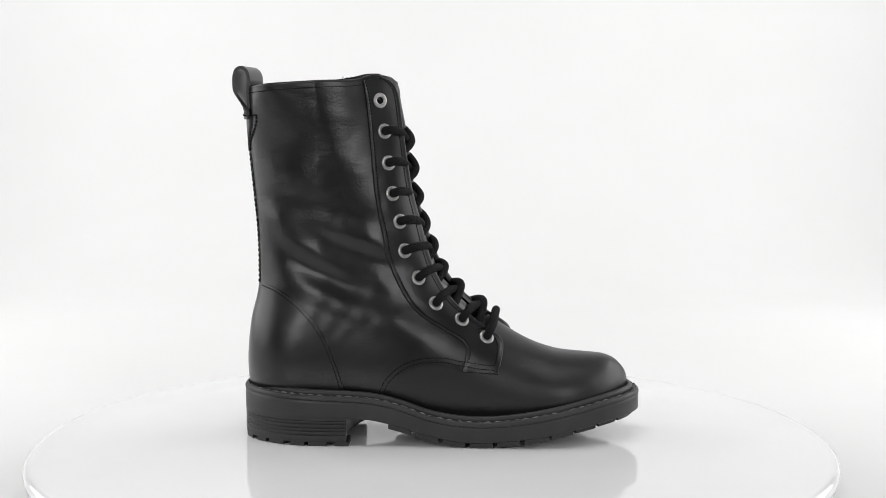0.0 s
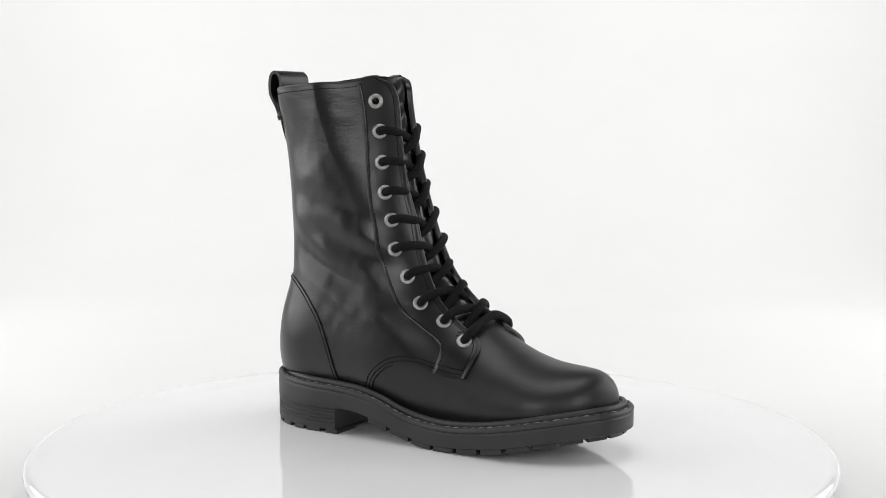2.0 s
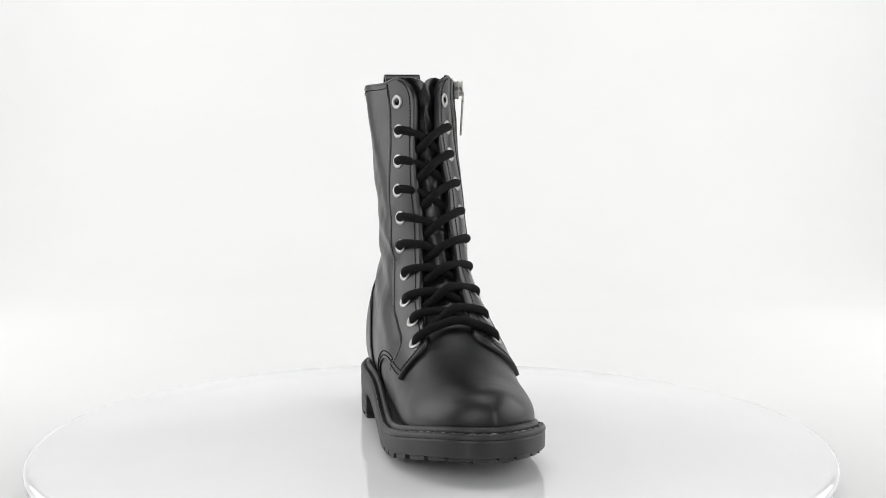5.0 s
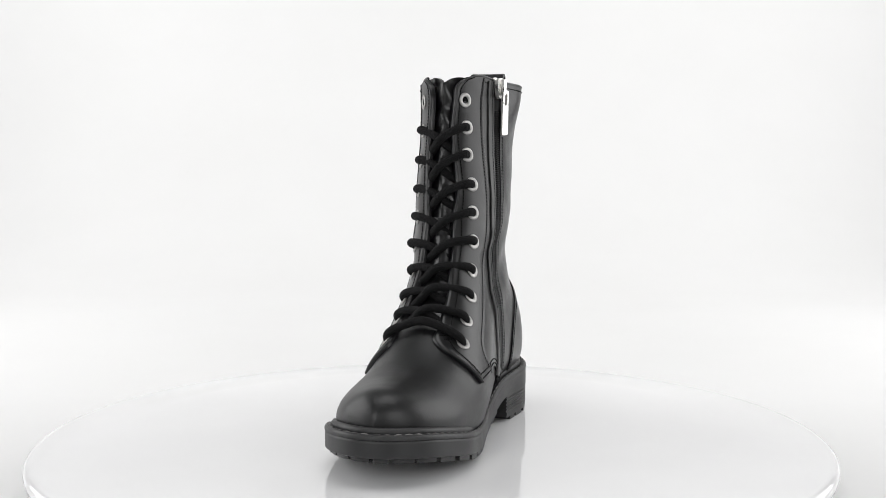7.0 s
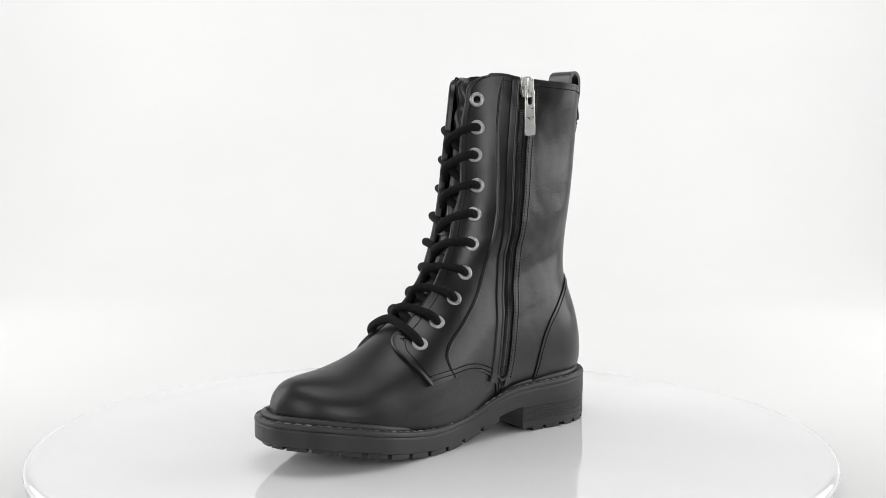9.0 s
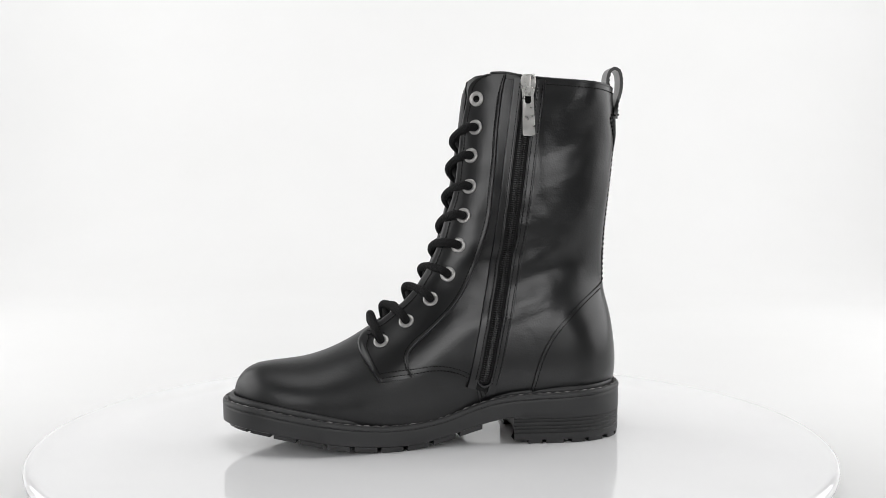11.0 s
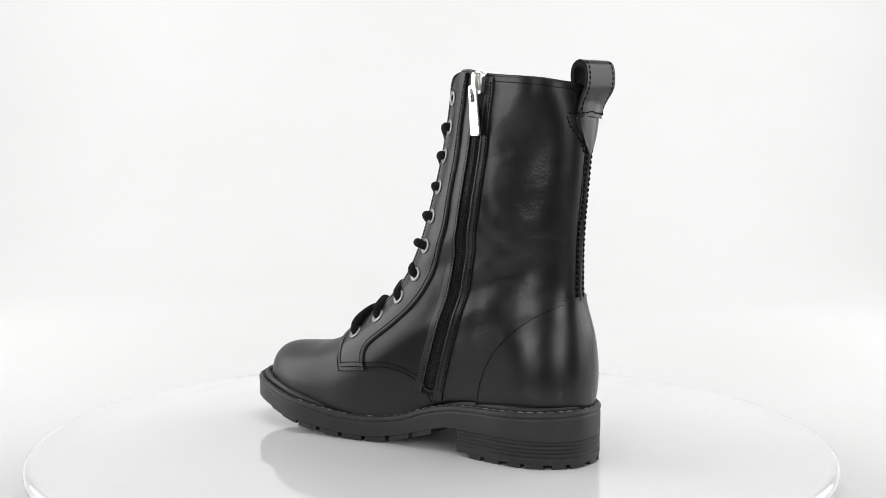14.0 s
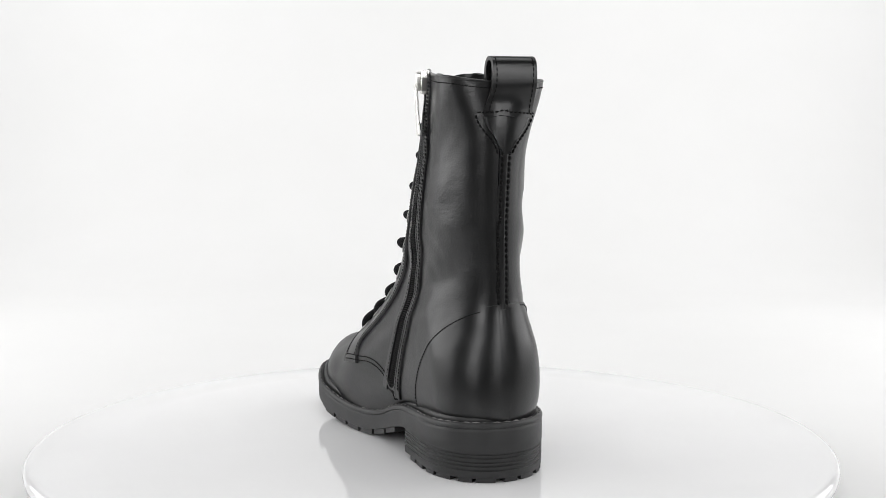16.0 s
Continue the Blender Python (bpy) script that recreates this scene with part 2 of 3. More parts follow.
def unseen_walls():
    # added surfaces out of view that close the set and darken the boot's reflections
    for name, place, size in (("wall_west", (-2.3, -0.4, 1.2), (0.1, 4.6, 2.5)), ("wall_east", (2.3, -0.4, 1.2), (0.1, 4.6, 2.5)),
                              ("wall_south", (0, -2.7, 1.2), (4.7, 0.1, 2.5)), ("ceiling", (0, -0.4, 2.5), (4.7, 4.7, 0.1)),
                              ("floor", (0, -0.4, -0.1), (4.7, 4.7, 0.1)), ("wall_north", (0, 1.95, 1.2), (4.7, 0.1, 2.5))):
        tagged(box_part(name, size, Matrix.Translation(place), GREY, None, "plain dark grey painted studio surface", 0.004, 1), kind="structure")


# ---------------------------------------------------------------- the boot's shape
# front line of the body (toe, vamp, tongue) and back line, x and z
FRONT = mm("133,27 133,36 131,43.5 125.5,50 118,53.8 108,55.2 97,56 86,57.3 73,61 60,67 50,73 38,81 27,89 17,99 9,110 3,122.5 -3,138 -8,155 -11.5,172 -15,192 -18,212 -20,230 -21,246")
BACK = mm("-122,28 -123,44 -122.7,58 -120,80 -115.3,100 -114.8,118 -115.5,140 -117.3,160 -119.5,183 -121.3,208 -120.3,234 -120.3,246")
FRONT_LINE, BACK_LINE = spline(FRONT, 300), spline(BACK, 180)
def step(a, b, v):
    u = np.clip((v - a) / (b - a), 0, 1)
    return u * u * (3 - 2 * u)


feather_line = table(mm("-138,36 -126,36 -105,35 -80,34 -55,33 -38,31.5 -22,27.8 -3,21.2 12,18.3 25,17.3 43,17.8 63,20.3 78,23 99,26.8 117,30 133,32 146,32.6"))
low_middle = table(mm("-140,8 -120,7 -90,6 -60,5 -30,4 -8,5 15,6.5 40,7 70,5.5 100,4.6 135,5.5 150,6"))
low_width = table(mm("-140,31.5 -120,32 -90,33 -50,34 -20,35.5 15,38 45,41 75,43 95,42 115,40.5 140,39"))
shaft_width = table(mm("0,30 54,30 74,28.8 114,24.6 149,26.8 199,27.2 234,32.1 260,32.5"))
outer_front = table(mm("0,44 74,42 114,38.4 149,35 199,45 234,50 260,50"))
inner_front = table(mm("0,44 74,39 114,36 149,41 199,55 234,92 260,95"))
shaft_middle = table(mm("0,5 114,5.2 149,5.5 199,2.5 234,2 260,2"))
back_round = table(mm("0,36 49,36 70,38 113,56 145,58 199,50 229,31 260,30"))
lean = table(mm("0,0 40,0 70,45 113,115 145,135 199,185 232,150 260,140"))    # slant of the shaft's sections, in thousandths


def feather(x, side=0.0):
    """Height of the line where upper and welt meet."""
    return feather_line(x)


def middle(x, z):
    """The y half way between the boot's two sides."""
    up = step(0.09, 0.19, z)
    return low_middle(x) * (1 - up) + (shaft_middle(z) - lean(z) * (np.minimum(x + 0.07, 0) + 0.45 * np.maximum(x + 0.07, 0))) * up


CREASES = [(-50, 136, 26, 8, -20, 1.3), (-64, 119, 30, 8, -30, 1.3), (-84, 104, 24, 7, -28, 0.9), (-38, 112, 18, 6, -38, 0.8), (-80, 172, 24, 13, 25, 0.9),
           (-28, 84, 24, 7, -34, 0.8), (-56, 92, 26, 7, -30, 0.9), (-97, 146, 16, 9, -10, 0.9), (-66, 205, 26, 16, 40, 0.8), (-60, 158, 16, 9, -55, 0.7)]


def line_distance(line, x, z):
    """Distance from points to a line of short pieces."""
    q = np.stack([np.ravel(x), np.ravel(z)], 1)
    out = np.empty(len(q))
    for i in range(0, len(q), 2000):
        c = q[i:i + 2000]
        near = ((c[:, None] - line[None]) ** 2).sum(2).argmin(1)
        best = np.full(len(c), 1e9)
        for a, b in ((np.maximum(near - 1, 0), near), (near, np.minimum(near + 1, len(line) - 1))):
            d = line[b] - line[a]
            u = np.clip(((c - line[a]) * d).sum(1) / np.maximum((d * d).sum(1), 1e-15), 0, 1)
            best = np.minimum(best, np.linalg.norm(c - line[a] - u[:, None] * d, axis=1))
        out[i:i + 2000] = best
    return out.reshape(np.shape(x))


def round_over(d, r, p):
    u = 1 - np.clip(d / r, 0, 1)
    return np.clip(1 - u ** p, 0, 1) ** (1 / p)


FZ = np.argsort(FRONT_LINE[:, 1])
BZ = np.argsort(BACK_LINE[:, 1])


def front_x(z):
    return np.interp(z, FRONT_LINE[FZ, 1], FRONT_LINE[FZ, 0])


def back_x(z):
    return np.interp(z, BACK_LINE[BZ, 1], BACK_LINE[BZ, 0])


def toe_top(x):
    """Height of the toe's ridge."""
    ridge = FRONT_LINE[FRONT_LINE[:, 1] > 0.034][::-1]
    return np.interp(x, ridge[:, 0], ridge[:, 1], right=0.034)


def half_width(x, z, side):
    """Half the boot's thickness at x, z of the side view; side -1 is the outer, 1 the inner side."""
    x, z = np.broadcast_arrays(np.asarray(x, float), np.asarray(z, float))
    inside = (x < front_x(z) + 1e-6) & (x > back_x(z) - 1e-6)
    df = np.where(x < front_x(z) + 1e-6, line_distance(FRONT_LINE, x, z), 0)
    db = np.where(x > back_x(z) - 1e-6, line_distance(BACK_LINE, x, z), 0)
    up = step(0.040, 0.115, z)
    w = low_width(x) * (1 - up) + shaft_width(z) * up
    toe = step(0.03, 0.10, x) * (1 - up)
    high = step(0.085, 0.145, z)
    rf = (outer_front if side < 0 else inner_front)(z) + 0.002 * toe
    front = round_over(df, rf, 2.0 + 0.25 * toe - (0.4 + 0.3 * step(0.14, 0.225, z) if side < 0 else 0.15) * high)
    cap = step(0.060, 0.095, x) * (z < 0.075)
    bulb = round_over(0.1333 - x, 0.054, 2.2) * round_over(toe_top(x) - z, 0.037, 2.15)
    w = w * (front * (1 - cap) + bulb * cap) * round_over(db, back_round(z), 2.15)
    w = w - np.minimum(w, 0.0045 * np.exp(-np.maximum(z - feather_line(x), 0) / 0.007))
    fold = 0
    for cx, cz, lx, lz, turn, amp in CREASES:
        c, s = math.cos(math.radians(turn)), math.sin(math.radians(turn))
        u, v = (x * 1000 - cx), (z * 1000 - cz)
        a, b = (c*u + s*v) / lx, (-s*u + c*v) / lz
        if side > 0:
            amp = amp * 0.5
        fold = fold + 1.5 * amp * np.exp(-a*a) * (np.exp(-b*b) - 0.7 * np.exp(-(b - 1.9) ** 2))
    soft = step(0.055, 0.085, z)
    fold = fold + soft * (0.13 * np.sin(x*210 + 4*np.sin(z*60 + side)) * np.sin(z*170 + 3*np.sin(x*55)) + 0.05 * np.sin(x*420 + z*260 + 2*np.sin(z*140)) * np.sin(z*330 - x*150 + side))
    return w + fold * 0.001 * np.clip(db / 0.02, 0, 1) * np.clip(df / 0.02, 0, 1) * inside


def skin(x, z, side, off=0.0):
    """Points on the boot's surface and their normals, off metres out from it; x is that before the slant."""
    x, z = np.broadcast_arrays(np.asarray(x, float), np.asarray(z, float))
    e = 0.0006
    h = half_width(x, z, side)
    gx = (half_width(x + e, z, side) - half_width(x - e, z, side)) / (2*e)
    gz = (half_width(x, z + e, side) - half_width(x, z - e, side)) / (2*e)
    m, k = middle(x, z), lean(z)
    p = np.stack([x + k * side*h, m + side*h, z], -1)
    # tangents along x and z, then their cross product
    mx, mz = (middle(x + e, z) - middle(x - e, z)) / (2*e), (middle(x, z + e) - middle(x, z - e)) / (2*e)
    tx = np.stack([1 + k*side*gx, mx + side*gx, np.zeros(x.shape)], -1)
    tz = np.stack([k*side*gz, mz + side*gz, np.ones(x.shape)], -1)
    n = np.cross(tz, tx) * side
    n /= np.linalg.norm(n, axis=-1, keepdims=True)
    return p + n * np.asarray(off)[..., None], n


def upright(points, side):
    """Takes the shaft's slant out of points given by their true x and z."""
    p = np.array(points, float)
    x = p[:, 0].copy()
    for _ in range(12):
        x = 0.5 * x + 0.5 * (p[:, 0] - lean(p[:, 1]) * side * half_width(x, p[:, 1], side))
    return np.stack([x, p[:, 1]], 1)


def coons(bottom, top, left, right):
    """A patch of points between four lines in the side view; bottom and top run from left to right, left and right go up."""
    s, v = np.linspace(0, 1, len(bottom))[None, :, None], np.linspace(0, 1, len(left))[:, None, None]
    s = np.concatenate([[0], np.cumsum(np.linalg.norm(np.diff(bottom + top, axis=0), axis=1))])
    s = (s / s[-1])[None, :, None]
    b, t, l, r = bottom[None], top[None], left[:, None], right[:, None]
    return (1 - v)*b + v*t + (1 - s)*l + s*r - ((1 - s)*(1 - v)*b[:, :1] + s*(1 - v)*b[:, -1:] + (1 - s)*v*t[:, :1] + s*v*t[:, -1:])


def panel(name, xz, side, off, thick, mat, parent, label=""):
    out, n = skin(xz[..., 0], xz[..., 1], side, off)
    return shell(name, out, out - n * thick, mat, parent, label)


def seam(name, pts, side, off, parent, n=200, pitch=0.0023, mat=None):
    q = spline(pts, n)
    off = off(q) if callable(off) else off
    p, nr = skin(q[:, 0], q[:, 1], side, off)
    return stitches(name, p, nr, mat or THREAD, parent, pitch, pitch * 0.78)


# pattern lines in the side view, x and z
PATTERN = {
    -1: dict(front="-34.1,240.5 -27.8,237.5 -23.8,230.2 -22.2,222.3 -19.9,205.8 -17.4,184.2 -13.9,163.6 -8.5,143 -3,122.5 3.8,105.8 13.8,91.1 28.1,78.9 43.9,68.1 46.4,63.7 45.4,55.9 43,46.6",
             rear="-45.9,237.5 -43,216.5 -41,194.9 -39,173.4 -36.5,154.8 -33.1,136.2 -29.2,119.5 -22.2,102.9 -11.5,87.3 5.4,75.4 17.2,68.1 21.6,63.2 21.1,56.9 19.1,49",
             wing="43,46.6 31.1,48 18.2,50.5 6.4,52.9 -4.5,52.9 -14.4,50.5 -22.2,45.6 -27.8,39.2 -31.7,30.4",
             top="-120.5,233.2 -105.5,235.1 -90.5,236.1 -69.5,237.1 -49.5,238.1 -39.5,241.1 -33.5,241.6",
             counter="-116,103.9 -109.1,103.4 -98.3,99 -85.5,89.6 -73.6,75.4 -65.8,58.9 -60.2,43.2 -57.3,34.4"),
    1: dict(front="-35.2,242 -28.3,240 -24.3,235.1 -22.9,225.3 -19.4,205.8 -16.5,184.2 -13.5,165.6 -7.6,147 -1.6,128.3 8.3,110.3 22.1,94.6 38.9,80.4 50.7,71.1 53.7,65.7 49.7,55.9 43.9,45.6",
            rear="-45.2,242 -43.2,231.2 -40.2,209.6 -38.2,188.1 -35.2,166.6 -32.3,145 -26.3,126.4 -19.4,108.3 -9.6,93.1 5.3,78.4 18.1,68.1 23.6,62.2 24,55.9 21.6,48.5",
            wing="43.9,45.6 32,47.6 18.1,49 8.3,50 -1.6,49 -10.6,46.1 -17.5,41.7 -21.4,37.3 -24.3,29.5",
            top="-120.5,233.2 -105.5,236.1 -90.5,237.6 -71.5,239.1 -54.5,241.1 -44.5,243.1 -35.5,243.1",
            counter="-115.4,103.9 -108.4,100.5 -96.5,93.1 -83.7,82.8 -72.8,71.1 -65.4,57.9 -60.9,44.2 -58.9,34.4"),
}
EYELETS = {-1: mm("-35.4,225.1 -32.4,205 -29.9,184.4 -27.3,164.3 -22.6,146.1 -19.4,126.6 -10.3,108.2 1.3,91 18.4,79.8 35,68.2"),
           1: mm("-28.3,226.2 -27.1,207.4 -23.9,188.8 -21.9,168.6 -17.6,149.8 -13.4,130.4 -6,111.4 5.9,95.1 22.3,81.1 39.3,68.9")}
ZIP = mm("-59.5,239 -57.5,222 -55,203 -52,181 -48,153 -43.5,124 -39.8,102 -34,77 -29,55 -24,37")


def upper(boot):
    # vamp: from under the quarters round the toe
    q = spline(FRONT[1:12], 64)
    q = np.vstack([[(0.1331, 0.0285)], q])
    s = 1 - (1 - np.linspace(0, 1, 60)) ** 2.3
    halves = {}
    for side in (-1, 1):
        rows = []
        for xf, zk in q:
            xs = -0.045 * (1 - step(0.054, 0.079, zk))
            x = xs + (xf - xs) * s
            fade = 1 - step(0.027, 0.056, zk)
            z = zk + (feather(x, side) - feather(0.1331) - 0.001) * fade
            rows.append(np.stack([x, np.maximum(z, feather(x, side) - 0.003)], 1))
        g = np.array(rows)
        halves[side] = skin(g[..., 0], g[..., 1], side)
    (a, na), (b, nb) = halves[-1], halves[1]
    out = np.concatenate([a, b[:, ::-1][:, 1:]], 1)
    nn = np.concatenate([na, nb[:, ::-1][:, 1:]], 1)
    shell("vamp", out, out - nn * 0.0015, TOE_LEATHER, boot, "smooth black leather toe with a soft sheen")
    # tongue
    z = np.linspace(0.060, 0.2405, 90)
    s = 1 - (1 - np.linspace(0, 1, 30)) ** 2.2
    x = front_x(z)[:, None] - 0.034 + 0.034 * s[None]
    zz = np.broadcast_to(z[:, None], x.shape)
    zz = zz + 0.003 * step(0.15, 0.2405, z)[:, None] * (-0.6 + 2.0 * s[None] - 2.2 * s[None] ** 6)
    off = -0.0022 - 0.0012 * step(0.055, 0.114, zz) + 0.0007 * np.sin(zz * 300 + 3 * np.sin(x * 160)) * step(0.085, 0.114, zz)
    a, na = skin(x, zz, -1, off)
    b, nb = skin(x, zz, 1, off)
    out = np.concatenate([a, b[:, ::-1][:, 1:]], 1)
    nn = np.concatenate([na, nb[:, ::-1][:, 1:]], 1)
    shell("tongue", out, out - nn * 0.002, LEATHER, boot, "soft black leather tongue behind the laces")
    # lining inside the shaft
    z = np.linspace(0.040, 0.2355, 60)
    s = 0.5 - 0.5 * np.cos(np.linspace(0, math.pi, 50))
    x = back_x(z)[:, None] + 0.0035 + (front_x(z) - back_x(z) - 0.012)[:, None] * s[None]
    zz = z[:, None] + 0.0 * x
    a, na = skin(x, zz, -1, -0.003)
    b, nb = skin(x, zz, 1, -0.003)
    out = np.concatenate([a, b[:, ::-1][:, 1:]], 1)
    nn = np.concatenate([na, nb[:, ::-1][:, 1:]], 1)
    shell("lining", out, out - nn * 0.0012, LINING, boot, "dark textile lining")

    for side in (-1, 1):
        pat = {k: upright(mm(v), side) for k, v in PATTERN[side].items()}
        pat["front"][2:-4, 0] = np.minimum(pat["front"][2:-4, 0], front_x(pat["front"][2:-4, 1]) - 0.0025)
        # quarter
        wing = spline(pat["wing"], 200)[::-1]
        feet = [(x, float(feather(x, side)) - 0.003) for x in np.linspace(-0.122, wing[0, 0] - 0.003, 14)]
        bottom = spline(np.vstack([feet, wing[6::16]]), 120, 1.5)
        top = spline(pat["top"], 120, 1.5)
        right = spline(pat["front"][::-1], 150)
        left = np.stack([back_x(np.linspace(bottom[0, 1], top[0, 1], 150)), np.linspace(bottom[0, 1], top[0, 1], 150)], 1)
        bottom[0], top[0], bottom[-1], top[-1] = left[0], left[-1], right[0], right[-1]
        xz = coons(bottom, top, left, right)
        panel("quarter", xz, side, 0.0012, 0.0014, LEATHER, boot, "creased black leather outer side panel" if side < 0 else "black leather inner side panel with the zip")
        # facing that carries the eyelets
        rear, front = spline(pat["rear"], 160), spline(pat["front"], 160)
        w = np.concatenate([[0, 0.008, 0.022, 0.045, 0.075], np.linspace(0.12, 0.88, 13), [0.925, 0.955, 0.978, 0.992, 1]])[None, :, None]
        xz = rear[:, None] * (1 - w) + front[:, None] * w
        edge = np.minimum(w[..., 0], 1 - w[..., 0])
        off = np.interp(edge[0], [0, 0.008, 0.022, 0.045, 0.075, 0.12, 1], [0.0012, 0.0023, 0.0029, 0.0031, 0.0027, 0.0026, 0.0026])
        panel("facing", xz, side, off, 0.0021, SMOOTH, boot, "black leather lacing strip with punched eyelets")
        for frac, last in ((0.11, 160), (0.86, 141)):
            seam("stitching", (rear * (1 - frac) + front * frac)[:last:5], side, 0.0028, boot, 400)
        # tack at the flap's corner, and the short row below it
        f, g = front[-21], rear[-21]
        seam("stitching", [f * 0.60 + g * 0.40, f * 0.75 + g * 0.25, f * 0.90 + g * 0.10], side, 0.0029, boot, 20, 0.0017)
        seam("stitching", [f * 0.60 + g * 0.40 + (0, 0.0020), f * 0.75 + g * 0.25 + (0, 0.0020), f * 0.88 + g * 0.12 + (0, 0.0020)], side, 0.0029, boot, 20, 0.0017)
        seam("stitching", (rear * 0.16 + front * 0.84)[-20:-3:4], side, 0.0029, boot, 40)
        # two rows along the lower edge, from the flap's corner over the wing
        wg = spline(pat["wing"], 90)
        run = np.gradient(wg, axis=0)
        run /= np.linalg.norm(run, axis=1, keepdims=True)
        up = np.stack([run[:, 1], -run[:, 0]], 1)
        flap = rear[-1, 0] - 0.001
        for d in (0.0019, 0.0046):
            seam("stitching", (wg + up * d)[3:-2:4], side, lambda q: 0.0015 + 0.0014 * step(flap - 0.001, flap + 0.001, q[:, 0]), boot, 240)
        # top edge seam
        seam("stitching", np.array(pat["top"])[:-1] - (0, 0.0035), side, 0.0014, boot, 200)
        tp = spline(pat["top"], 80, 1.4)
        p, nr = skin(tp[:, 0], tp[:, 1], side, 0.0004)
        tube("top_binding", p, 0.0011, SMOOTH, boot, "", 8)

    # heel counter, one piece round the back
    edge = {s: spline(upright(mm(PATTERN[s]["counter"]), s), 120)[::-1] for s in (-1, 1)}
    n = 60
    v = np.linspace(0, 1, n) ** 0.8
    half = {}
    for side in (-1, 1):
        e = edge[side]
        c = 1 - (1 - np.linspace(0, 1, 36)) ** 2.2
        rows = []
        for k in v:
            i = k * (len(e) - 1)
            ex = np.array([np.interp(i, np.arange(len(e)), e[:, 0]), np.interp(i, np.arange(len(e)), e[:, 1])])
            bz = (1 - k) * (feather(-0.122) - 0.003) + k * 0.1022
            bx = float(back_x(bz))
            x = ex[0] + (bx - ex[0]) * c
            z = ex[1] + (bz - ex[1]) * np.clip((ex[0] - x) / max(ex[0] - bx, 1e-5), 0, 1)
            z = np.where(k == 0, feather(x, side) - 0.003, z)
            rows.append(np.stack([x, z], 1))
        half[side] = np.array(rows)
    a, na = skin(half[-1][..., 0], half[-1][..., 1], -1, 0.0022)
    b, nb = skin(half[1][..., 0], half[1][..., 1], 1, 0.0022)
    out = np.concatenate([a, b[:, ::-1][:, 1:]], 1)
    nn = np.concatenate([na, nb[:, ::-1][:, 1:]], 1)
    shell("heel_counter", out, out - nn * 0.0012, SMOOTH, boot, "smooth stiff black leather heel counter")
    for side in (-1, 1):
        e = spline(upright(mm(PATTERN[side]["counter"]), side), 30)
        seam("stitching", e[2:-1] + (-0.0016, -0.0014), side, 0.0024, boot, 200)


def on_back(z, y, off):
    """A point at the back of the shaft, y metres from the back seam."""
    z, y = np.broadcast_arrays(np.asarray(z, float), np.asarray(y, float))
    x = back_x(z).copy()
    lo, hi = x.copy(), x + 0.05
    side = np.where(y < 0, -1.0, 1.0)
    for _ in range(22):
        mid = (lo + hi) / 2
        h = np.where(side < 0, half_width(mid, z, -1), half_width(mid, z, 1))
        lo, hi = np.where(h < np.abs(y), mid, lo), np.where(h < np.abs(y), hi, mid)
    a, na = skin(hi, z, -1, off)
    b, nb = skin(hi, z, 1, off)
    m = (side < 0)[..., None]
    return np.where(m, a, b), np.where(m, na, nb)


